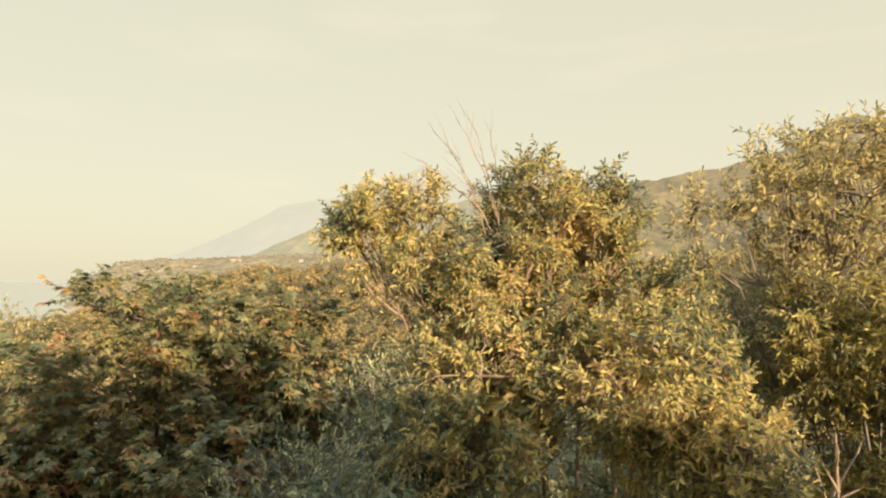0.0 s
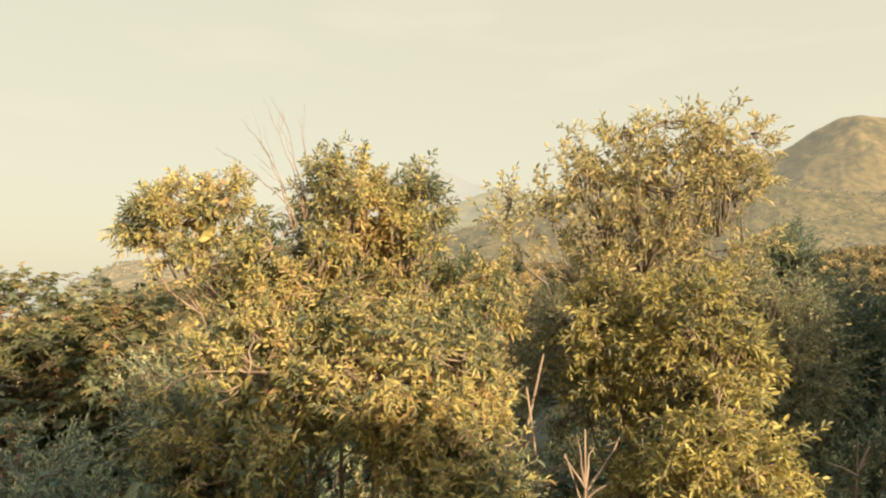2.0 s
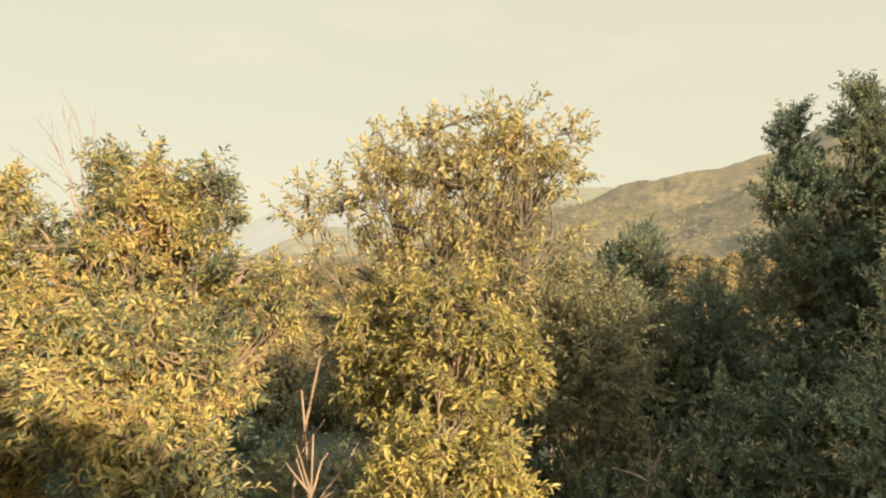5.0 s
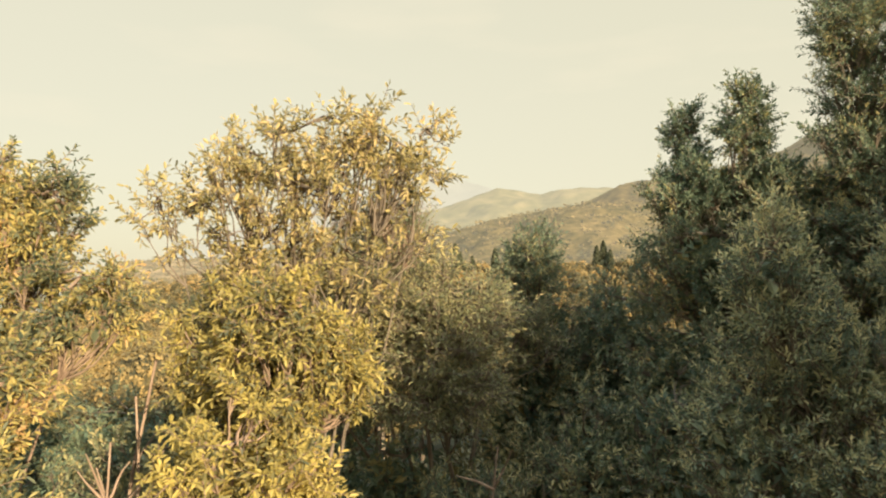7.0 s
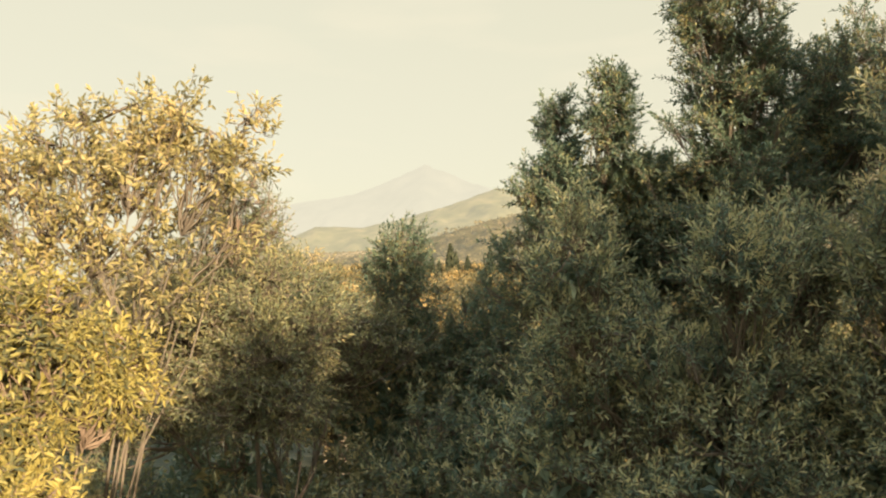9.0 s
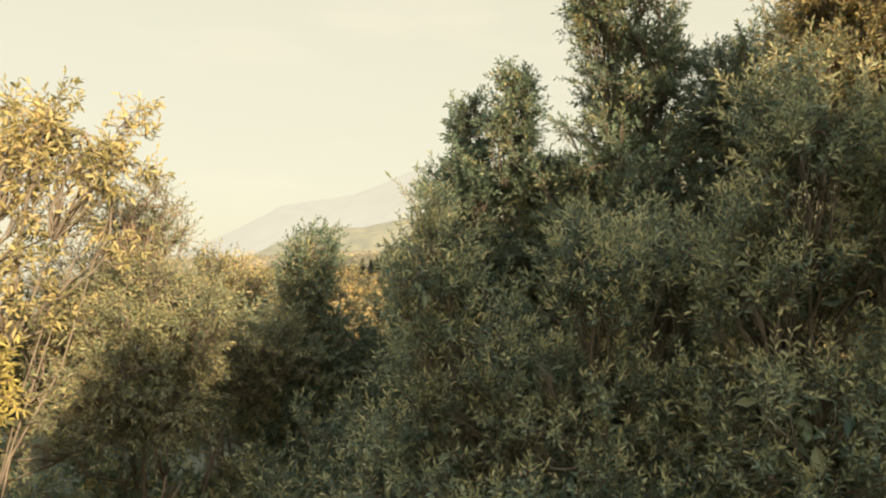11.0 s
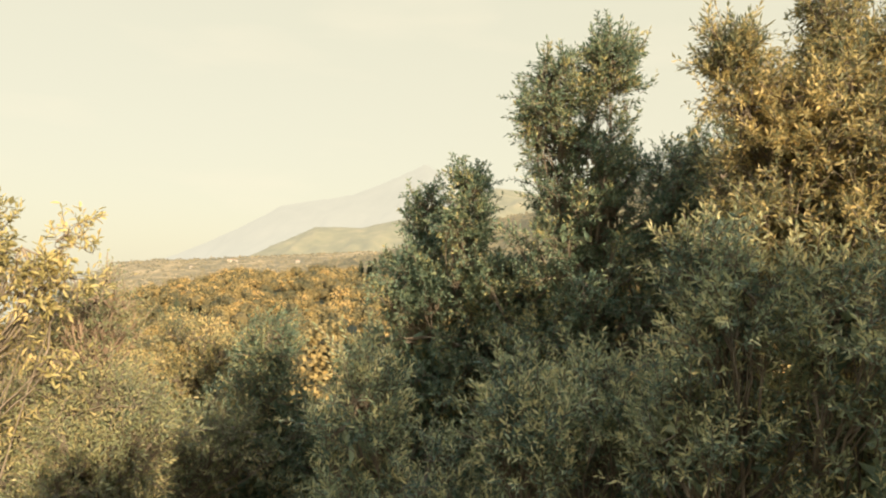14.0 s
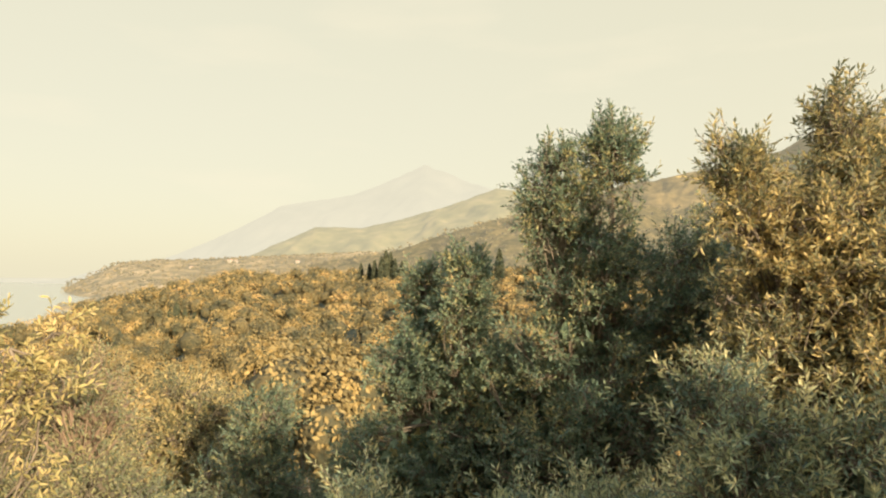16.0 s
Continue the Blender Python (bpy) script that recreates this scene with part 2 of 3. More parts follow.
def lobed_leaves(rng, at, way, length, droop):
    """Spreading leaves of five pointed lobes: folded lozenges that fan out from the stalk, held nearly level."""
    n = len(at)
    size = length * rng.uniform(0.7, 1.2, (n, 1))
    side = unit(np.cross(way, rng.normal(size=(n, 3)) * 0.5 + np.array([0, 0, 1.6])))
    out = []
    for turn, part_len in ((0.0, 1.0), (0.75, 0.8), (-0.75, 0.8), (1.5, 0.5), (-1.5, 0.5)):
        w = way * math.cos(turn) + side * math.sin(turn)
        x = side * math.cos(turn) - way * math.sin(turn)
        tip = at + w * size * part_len - np.array([0, 0, droop]) * size * part_len
        out.append(np.stack([at, at + w * size * part_len * 0.5 + x * size * 0.2, tip, at + w * size * part_len * 0.5 - x * size * 0.2], 1))
    v = np.stack(out, 1).reshape(-1, 3)
    return v, np.arange(len(v)).reshape(-1, 4)


def in_lobes(rng, lobes, n, shell):
    """Places in and near the skin of lobes (x, y, z, rx, ry, rz, share), with the lobe of each."""
    lob = np.array(lobes, float)
    pick = rng.choice(len(lob), n, p=lob[:, 6] / lob[:, 6].sum())
    d = unit(rng.normal(size=(n, 3)))
    r = rng.uniform(0, 1, (n, 1)) ** shell
    bump = 1 + 0.22 * np.sin(d[:, :1] * 5 + pick[:, None] * 2.1) * np.sin(d[:, 1:2] * 6 + 1.3) + 0.15 * np.sin(d[:, 2:3] * 9 + pick[:, None])
    return lob[pick, :3] + d * lob[pick, 3:6] * r * np.clip(bump, 0.6, 1.14), d, pick


def bushy_tree(name, label, base, lobes, seed, leaf_mat, sprays=300, shoots=6, per_shoot=13, length=0.085, width=0.03, shell=0.4,
               rise=0.6, open_angle=0.9, shoot_len=0.2, droop=0.0, bark=BARK, girth=0.06, stems=3, category="tree", group="", bare=(),
               fan=0.6, flat=False, bare_root=None, inner=1500, level=1.0, lobed=False, tip_mat=None, tip_from=0.7, core=0.72, leaf_scale=0.68, dense=1.35):
    """A tree or tall shrub: stems from the base into each lobe, branches to sprays in its skin, each spray a fan of leafy shoots, and shaded foliage inside."""
    rng = np.random.default_rng(seed)
    length, width, sprays, shoots = length * leaf_scale, width * leaf_scale, int(sprays * dense), shoots + 1
    thing = new(name)
    thing.location = base
    o = np.array(base, float)
    lob = np.array(lobes, float)
    cen = lob[:, :3] - o
    # stems and limbs
    feet = rng.normal(size=(stems, 3)) * (0.10, 0.10, 0)
    t = np.linspace(0, 1, 9)[None, :, None]
    foot = feet[np.arange(len(cen)) % stems]
    fork = foot + (cen.mean(0) * (0.25, 0.25, 0.0) + (0, 0, 0.45 * max(cen[:, 2].min(), 0.8)))
    top = cen + np.stack([lob[:, 3] * 0, lob[:, 4] * 0, lob[:, 5] * 0.6], -1)
    limb = (1 - t) ** 2 * foot[:, None] + 2 * t * (1 - t) * fork[:, None] + t ** 2 * top[:, None]
    limb = limb + rng.normal(size=limb.shape) * 0.035 * np.sin(np.pi * t)
    rad = girth * (1 - 0.9 * t[..., 0]) * rng.uniform(0.6, 1.0, (len(cen), 1))
    thick = np.argmax(cen[:, 2])
    for i in range(len(cen)):
        v, q = tubes((limb[i:i + 1], rad[i:i + 1]), 7)
        mesh_object("trunk" if i == thick else "limb", v, q, bark, thing, True)
    # branches to sprays
    c, d, pick = in_lobes(rng, lobes, sprays, shell)
    c = c - o + rng.normal(size=c.shape) * lob[pick, 3:6] * 0.08
    keep = c[:, 2] > 0.3
    c, d, pick = c[keep], d[keep], pick[keep]
    m = len(c)
    gap = np.linalg.norm(limb[pick] - (c - (0, 0, 0.25))[:, None], axis=2) + np.arange(9)[None] * 0.02 + rng.uniform(0, 0.15, (m, 9))
    gap[:, :3] += 9
    root = limb[pick, np.argmin(gap, 1)]
    tt = np.linspace(0, 1, 6)[None, :, None]
    bend = root * 0.45 + c * 0.55 + rng.normal(size=(m, 3)) * 0.07 - np.array([0, 0, 0.08])
    br = (1 - tt) ** 2 * root[:, None] + 2 * tt * (1 - tt) * bend[:, None] + tt ** 2 * c[:, None]
    br = br + rng.normal(size=br.shape) * 0.012 * np.sin(np.pi * tt)
    v1, q1 = tubes((br, (0.010 - 0.007 * tt[..., 0]) * rng.uniform(0.6, 1.3, (m, 1))), 4)
    # shoots of each spray
    axis = unit(d * 0.8 + np.array([0, 0, rise]) + rng.normal(size=(m, 3)) * 0.3)
    way = unit(axis[:, None] + rng.normal(size=(m, shoots, 3)) * fan * (1, 1, level)).reshape(-1, 3)
    reach = shoot_len * rng.uniform(0.55, 1.35, (m, shoots, 1)).reshape(-1, 1)
    start = np.repeat(c, shoots, 0) + rng.normal(size=(m * shoots, 3)) * shoot_len * 0.15 * (1, 1, level)
    n = len(way)
    tw = np.stack([np.repeat(br[:, 4], shoots, 0), start, start + way * reach], 1)
    v2, q2 = tubes((tw, np.array([[0.004, 0.003, 0.0016]]) * rng.uniform(0.7, 1.3, (n, 1))), 3)
    mesh_object("branchwork", *join([(v1, q1), (v2, q2)]), bark, thing, True)
    # leaves along each shoot, closing towards its tip
    k = per_shoot
    s = np.linspace(0.1, 1, k)
    at = start[:, None] + way[:, None] * s[None, :, None] * reach[:, None]
    a = unit(np.cross(way, rng.normal(size=(n, 3))))
    b = np.cross(way, a)
    ang = (np.arange(k) * 2.4)[None] + rng.uniform(0, 6.3, (n, 1))
    out = a[:, None] * np.cos(ang)[..., None] + b[:, None] * np.sin(ang)[..., None]
    tilt = (open_angle * (1.3 - 0.75 * s))[None, :, None] + rng.normal(size=(n, k, 1)) * 0.2
    lw = unit(way[:, None] * np.cos(tilt) + out * np.sin(tilt))

    def blades(part_name, sel, mat):
        p, w = at[:, sel].reshape(-1, 3), lw[:, sel].reshape(-1, 3)
        if lobed:
            w = unit(w * (1, 1, 0.35))
            mesh_object(part_name, *lobed_leaves(rng, p, w, length, droop), mat, thing)
        else:
            mesh_object(part_name, *leaves(rng, p, w, length, width, flat, droop=droop), mat, thing)

    if tip_mat:
        blades("crown", s < tip_from, leaf_mat)
        blades("young_leaves", s >= tip_from, tip_mat)
    else:
        blades("crown", s > -1, leaf_mat)
    # shaded foliage within
    if inner:
        share = lob[:, 3] * lob[:, 4] * lob[:, 5]
        ni = int(inner * 4.2 * core ** 3 * share.sum())
        pk = rng.choice(len(lob), ni, p=share / share.sum())
        pos = lob[pk, :3] - o + unit(rng.normal(size=(ni, 3))) * lob[pk, 3:6] * core * rng.uniform(0, 1, (ni, 1)) ** 0.4
        v, q = leaves(rng, pos, unit(rng.normal(size=(ni, 3))), 0.13, 0.055, True)
        mesh_object("inner_foliage", v, q, leaf_mat, thing)
    for tip in bare:
        bx = np.array(tip, float) - o
        st = limb[np.argmin(np.linalg.norm(cen - bx, axis=1)), 6] if bare_root is None else np.array(bare_root, float) - o + rng.normal(size=3) * 0.06
        t8 = np.linspace(0, 1, 8)[None, :, None]
        knee = st * 0.45 + bx * 0.55 + np.array([rng.uniform(-0.05, 0.05), 0, 0.10]) + (st - bx) * (0.25, 0, 0)
        bp = (1 - t8) ** 2 * st + 2 * t8 * (1 - t8) * knee + t8 ** 2 * bx + np.cumsum(rng.normal(size=(1, 8, 3)) * 0.012, axis=1)
        made = [tubes((bp, 0.006 * (1 - 0.8 * t8[..., 0])), 4)]
        for i in (3, 4, 5, 6):
            fork_end = bp[:, i:i + 1] + (bx - st) * rng.uniform(0.12, 0.3) + rng.normal(size=3) * 0.07
            fk = bp[:, i:i + 1] * (1 - t8) + fork_end * t8 + np.cumsum(rng.normal(size=(1, 8, 3)) * 0.006, axis=1)
            made.append(tubes((fk, 0.0025 * (1 - 0.6 * t8[..., 0])), 3))
        mesh_object("bare_twig", *join(made), bark, thing, True)
    return tagged(thing, label, category, group)


def join(pieces):
    vs, qs, off = [], [], 0
    for v, q in pieces:
        vs.append(v), qs.append(q + off)
        off += len(v)
    return np.concatenate(vs), np.concatenate(qs)


# ---- land ----
def profile(px, points):
    """Smooth height of a skyline over the bearing, by a few stations."""
    x, y = np.array(points, float).T
    return np.interp(px, x, y)


def fractal(x, y, scale, octaves=5, seed=0.0):
    out = np.zeros(np.broadcast(x, y).shape)
    flat_x, flat_y = np.broadcast_to(x, out.shape).ravel(), np.broadcast_to(y, out.shape).ravel()
    vals = [noise.fractal(Vector((a / scale, b / scale, seed)), 0.9, 2.1, octaves) for a, b in zip(flat_x, flat_y)]
    return np.array(vals).reshape(out.shape)


BEAR, LEVEL, EYE = 784.0, 493.0, 4.9
RIDGE = [(-900, -24), (-200, -16), (0, -11), (150, -8), (250, -4), (350, -0.7), (460, 2.7), (650, 3.5), (1000, 4), (1200, 6), (1568, 10), (2600, 16)]
RANGE = [(-900, 110), (0, 130), (250, 180), (460, 215), (2600, 220)]


def ground_height(x, y):
    x, y = np.asarray(x, float), np.asarray(y, float)
    px = BEAR + 1120 * x / np.maximum(np.abs(y), 8)
    far, top = profile(px, RANGE), profile(px, RIDGE)
    z = np.where(y < 60, np.interp(y, [0, 11, 35, 60], [0, 0, -6.5, -9]), -9 + (top + 9) * np.clip((y - 60) / (far - 60), 0, 1))
    return np.where(y > far, np.maximum(top - (y - far) * 0.35, -40), z)


def sheet(name, xs, ys, zs, mat, label, category):
    rows, cols = zs.shape
    v = np.stack([xs, ys, zs], -1).reshape(-1, 3)
    i = np.arange(rows * cols).reshape(rows, cols)
    q = np.stack([i[:-1, :-1], i[:-1, 1:], i[1:, 1:], i[1:, :-1]], -1).reshape(-1, 4)
    ob = mesh_object(name, v, q, mat, None, True)
    return tagged(ob, label, category, kind="structure")


gy = np.concatenate([np.linspace(-60, 12, 19), np.linspace(15, 90, 26), np.linspace(95, 420, 60)])[:, None]
gu = np.linspace(-1, 1, 121)[None]
gx = gu * (80 + 1.2 * np.maximum(gy, 0))
gz = ground_height(gx, gy + 0 * gx) + np.where(np.abs(gx) + np.abs(gy) > 14, 0.4, 0.06) * np.sin(gx * 0.31) * np.cos(gy * 0.27)
sheet("ground", gx, gy + 0 * gx, gz, SOIL, "dry brown soil under the trees and woodland slope", "ground")


def hill(name, label, stations, dist, depth, mat, rough, scale, seed, span=(-300, 1900), base=-40.0, cols=240, rows=60):
    """A ridge seen at that distance, sloping down towards the viewer, cut by gullies."""
    px = np.linspace(span[0], span[1], cols)[None]
    s = np.concatenate([np.linspace(0, 1, rows), np.linspace(1.04, 1.4, 8)])[:, None]
    y = dist - depth * (1 - s)
    x = (px - BEAR) / 1120 * y
    top = EYE + (LEVEL - profile(px, stations)) / 1120 * dist
    rise = np.where(s <= 1, np.sin(np.clip(s, 0, 1) * np.pi / 2) ** 1.15, 1 - (s - 1) * 1.5)
    n = fractal(x, y, scale, 6, seed)
    gully = 1 - np.abs(fractal(x + 0.25 * n * scale, y * 0.55, scale * 0.7, 5, seed + 7.3))
    z = base + (top - base) * rise + rough * (n * 0.5 + (gully - 0.8) * 1.2) * (0.25 + np.sin(np.pi * np.clip(s, 0, 1)))
    return sheet(name, x, y + 0 * x, z, mat, label, "mountain" if dist > 2000 else "hill")


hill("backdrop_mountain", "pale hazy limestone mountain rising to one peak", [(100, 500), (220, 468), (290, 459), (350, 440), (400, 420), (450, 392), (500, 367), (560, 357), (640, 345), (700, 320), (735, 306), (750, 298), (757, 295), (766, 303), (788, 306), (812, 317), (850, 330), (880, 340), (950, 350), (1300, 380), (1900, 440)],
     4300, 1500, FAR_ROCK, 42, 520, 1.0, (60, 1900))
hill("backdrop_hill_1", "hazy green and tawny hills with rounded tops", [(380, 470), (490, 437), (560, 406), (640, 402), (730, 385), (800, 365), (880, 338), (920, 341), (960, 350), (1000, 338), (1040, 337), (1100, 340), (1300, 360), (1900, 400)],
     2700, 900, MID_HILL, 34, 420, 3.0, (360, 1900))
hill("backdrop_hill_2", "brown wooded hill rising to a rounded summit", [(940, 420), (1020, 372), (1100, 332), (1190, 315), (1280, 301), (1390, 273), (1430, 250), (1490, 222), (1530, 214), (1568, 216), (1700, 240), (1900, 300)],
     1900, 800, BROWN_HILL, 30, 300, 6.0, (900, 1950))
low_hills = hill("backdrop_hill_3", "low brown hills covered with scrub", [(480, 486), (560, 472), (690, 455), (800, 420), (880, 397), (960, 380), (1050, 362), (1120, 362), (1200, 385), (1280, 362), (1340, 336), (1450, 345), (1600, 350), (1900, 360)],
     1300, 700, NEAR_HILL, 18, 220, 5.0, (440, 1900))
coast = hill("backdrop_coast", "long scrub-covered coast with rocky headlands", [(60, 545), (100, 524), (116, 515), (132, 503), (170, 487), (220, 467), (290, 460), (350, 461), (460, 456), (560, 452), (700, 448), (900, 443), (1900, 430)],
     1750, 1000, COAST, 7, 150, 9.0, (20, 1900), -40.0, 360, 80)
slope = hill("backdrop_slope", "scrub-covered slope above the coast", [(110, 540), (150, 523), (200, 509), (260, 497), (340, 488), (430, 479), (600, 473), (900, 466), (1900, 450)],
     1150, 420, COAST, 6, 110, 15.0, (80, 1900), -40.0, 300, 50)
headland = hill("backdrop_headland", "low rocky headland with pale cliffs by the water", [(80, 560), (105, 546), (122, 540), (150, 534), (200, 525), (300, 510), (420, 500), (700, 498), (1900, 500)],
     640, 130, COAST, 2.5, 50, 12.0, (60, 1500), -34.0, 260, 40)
# scrub on the far slopes
def scrub(name, land_ob, count, size, seed):
    rng = np.random.default_rng(seed)
    me = land_ob.data
    co = np.empty(len(me.vertices) * 3, np.float32)
    me.vertices.foreach_get("co", co)
    co = co.reshape(-1, 3)
    base = co[rng.integers(0, len(co) - 2, count)]
    base = base + rng.normal(size=base.shape) * (size * 3, size * 3, 0)
    base = base[base[:, 2] > -21]
    k = 7
    at = np.repeat(base, k, 0) + rng.normal(size=(len(base) * k, 3)) * (size * 0.8, size * 0.8, size * 0.4)
    a = unit(rng.normal(size=at.shape) * (1, 1, 0.3))
    b = unit(rng.normal(size=at.shape) * (0.4, 0.4, 1))
    s = size * rng.uniform(0.4, 1.0, (len(at), 1))
    v = np.stack([at - a * s, at - b * s * 0.5, at + a * s, at + b * s * 0.7], 1).reshape(-1, 3)
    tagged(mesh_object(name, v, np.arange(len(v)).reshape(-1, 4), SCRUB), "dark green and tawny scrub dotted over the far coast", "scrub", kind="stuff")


scrub("coast_scrub", coast, 5000, 4.0, 61)
scrub("slope_scrub", slope, 5000, 3.2, 62)
scrub("headland_scrub", headland, 2500, 1.7, 63)
scrub("hill_scrub", low_hills, 3500, 4.0, 64)
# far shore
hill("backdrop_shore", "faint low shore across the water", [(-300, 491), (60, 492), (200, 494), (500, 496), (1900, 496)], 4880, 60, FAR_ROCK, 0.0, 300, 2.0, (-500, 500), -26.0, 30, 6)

sea_mat, sn, sl = material("calm_sea")
s_out, s_b, s_t, s_bu, s_co = sn.new("ShaderNodeOutputMaterial"), sn.new("ShaderNodeBsdfPrincipled"), sn.new("ShaderNodeTexNoise"), sn.new("ShaderNodeBump"), sn.new("ShaderNodeTexCoord")
s_b.inputs["Base Color"].default_value, s_b.inputs["Roughness"].default_value, s_b.inputs["IOR"].default_value = (0.30, 0.29, 0.235, 1), 0.2, 1.33
s_t.inputs["Scale"].default_value, s_t.inputs["Detail"].default_value = 0.15, 5
s_bu.inputs["Strength"].default_value, s_bu.inputs["Distance"].default_value = 0.08, 1.0
sl.new(s_co.outputs["Object"], s_t.inputs["Vector"])
sl.new(s_t.outputs[0], s_bu.inputs["Height"])
sl.new(s_bu.outputs[0], s_b.inputs["Normal"])
sl.new(s_b.outputs[0], s_out.inputs[0])
sy = np.linspace(-200, 4900, 18)[:, None]
sx = np.linspace(-4900, 4900, 18)[None]
sheet("sea", sx + 0 * sy, sy + 0 * sx, np.full((18, 18), -24.0), sea_mat, "calm pale sea under evening haze", "sea")


# ---- far woodland ----
def clumps(rng, centre, radius, n, size):
    """Many small tilted blades over the skin of lumpy crowns."""
    d = unit(rng.normal(size=(n, 3)) + (0, 0, 0.5))
    lump = 1 + 0.20 * np.sin(d[:, :1] * 6 + centre[0]) * np.sin(d[:, 1:2] * 7 + centre[1]) + 0.16 * np.sin(d[:, 2:] * 8 + d[:, :1] * 5)
    at = centre + d * radius * lump * rng.uniform(0.72, 1.08, (n, 1))
    a = unit(np.cross(d + rng.normal(size=(n, 3)) * 0.4, rng.normal(size=(n, 3))))
    b = unit(np.cross(d + rng.normal(size=(n, 3)) * 0.4, a))
    s = size * rng.uniform(0.6, 1.3, (n, 1))
    v = np.stack([at - a * s, at - b * s * 0.6, at + a * s, at + b * s * 0.6], 1).reshape(-1, 3)
    return v, np.arange(4 * n).reshape(n, 4)


def crown_pieces(rng, x, y, z, r, tall, n, size):
    """Several overlapping lobes make one uneven crown."""
    k = rng.integers(6, 10)
    out, cores = [], []
    for j in range(k):
        a, b = rng.uniform(0, 6.28), rng.uniform(0.2, 0.75)
        c = np.array([x + math.cos(a) * r * b, y + math.sin(a) * r * b, z + tall * (0.85 - 0.5 * b * rng.uniform(0.5, 1.2))])
        rad = np.array([r, r, r * 0.95]) * rng.uniform(0.34, 0.52)
        out.append(clumps(rng, c, rad, n // k, size))
        # solid lump inside the lobe, which gets the painted shade colour
        ball = np.array([[math.cos(i * 1.047) * math.cos(e), math.sin(i * 1.047) * math.cos(e), math.sin(e)] for e in (-1.2, -0.4, 0.4, 1.2) for i in range(6)])
        g = np.arange(24).reshape(4, 6)
        g2 = np.roll(g, -1, axis=1)
        cores.append((c + ball * rad * 0.74 * rng.uniform(0.85, 1.1, (24, 1)), np.concatenate([np.stack([g[:-1], g2[:-1], g2[1:], g[1:]], -1).reshape(-1, 4), [[18, 19, 20, 21], [18, 21, 22, 23]]])))
    return out, cores


wrng = np.random.default_rng(11)


def woodland_tree(seed):
    rng = np.random.default_rng(seed)
    thing = new("woodland_tree")
    t = np.linspace(0, 1, 5)[None, :, None]
    v, q = tubes((t * np.array([0.2, 0.1, 3.0]), 0.22 * (1 - 0.7 * t[..., 0])), 7)
    mesh_object("trunk", v, q, BARK, thing, True)
    blades, cores = crown_pieces(rng, 0, 0, 0, 3.1, 5.4, 4200, 0.10)
    mesh_object("crown", *join(blades), WOOD_LEAF, thing)
    mesh_object("shade_core", *join(cores), WOOD_SHADE_CORE, thing, True)
    return tagged(thing, "rounded olive-gold tree of the woodland slope", "tree", "woodland trees on the slope")


spots = []
for y in np.arange(24, 232, 6.3):
    for x in np.arange(-0.95 * y - 8, 0.95 * y + 8, 6.7):
        X, Y = x + wrng.uniform(-2.2, 2.2), y + wrng.uniform(-2.0, 2.0)
        px = BEAR + 1120 * (X - 6.5) / Y
        if Y < profile(px, RANGE) + 4 and -60 < px < 1640:
            spots.append((X, Y))
near = [s for s in spots if 20 < s[1] < 80 and -60 < BEAR + 1120 * (s[0] - 6.5) / s[1] < 1000][:90]
protos = [woodland_tree(40 + k) for k in range(5)]
for k, (X, Y) in enumerate(near):
    s = wrng.uniform(0.75, 1.3)
    m = Matrix.LocRotScale((X, Y, float(ground_height(X, Y)) - 0.2), Euler((0, 0, wrng.uniform(0, 6.28))), (s, s, s * wrng.uniform(0.85, 1.2)))
    if k < 5:
        protos[k].matrix_basis = m
    else:
        c = copy_thing(protos[k % 5], Matrix())
        c.matrix_basis = m
chosen = set(near)
pieces, inner = [], []
for X, Y in spots:
    if (X, Y) in chosen:
        continue
    r = wrng.uniform(2.3, 4.3)
    n = int(np.interp(Y, [20, 90, 150, 230], [2600, 1200, 600, 380]))
    more = crown_pieces(wrng, X, Y, float(ground_height(X, Y)) - 0.2, r, min(r * wrng.uniform(1.4, 2.0), 6.5), n, np.interp(Y, [20, 90, 230], [0.12, 0.20, 0.33]))
    pieces += more[0]
    inner += more[1]
v, q = join(pieces)
tagged(mesh_object("far_woods", v, q, WOOD_LEAF), "dense olive-gold woodland covering the slope in evening sun", "woods", kind="stuff")
tagged(mesh_object("far_woods_shade_cores", *join(inner), WOOD_SHADE_CORE, None, True), "dark cores inside the woodland crowns, coloured as shade between the leaves", "woods", kind="stuff")


def cypress(seed):
    rng = np.random.default_rng(seed)
    thing = new("cypress_tree")
    t = np.linspace(0, 1, 4)[None, :, None]
    v, q = tubes((t * np.array([0, 0, 2.0]), 0.16 * (1 - 0.5 * t[..., 0])), 6)
    mesh_object("trunk", v, q, BARK, thing, True)
    n = 1500
    h = rng.uniform(0, 1, (n, 1)) ** 0.8
    a = rng.uniform(0, 6.28, (n, 1))
    rr = 0.95 * np.sin(np.pi * np.clip(h * 0.9 + 0.1, 0, 1)) ** 0.7 * rng.uniform(0.6, 1.1, (n, 1))
    at = np.concatenate([np.cos(a) * rr, np.sin(a) * rr, 0.6 + h * 8.4], 1)
    ax = unit(rng.normal(size=(n, 3)) * 0.4 + (0, 0, 1))
    sd = unit(np.cross(ax, rng.normal(size=(n, 3))))
    v = np.stack([at - ax * 0.4, at - sd * 0.16, at + ax * 0.4, at + sd * 0.16], 1).reshape(-1, 3)
    mesh_object("crown", v, np.arange(4 * n).reshape(n, 4), CYPRESS_LEAF, thing)
    return tagged(thing, "slender dark green cypress standing in the woodland", "cypress", "cypresses in the woodland")


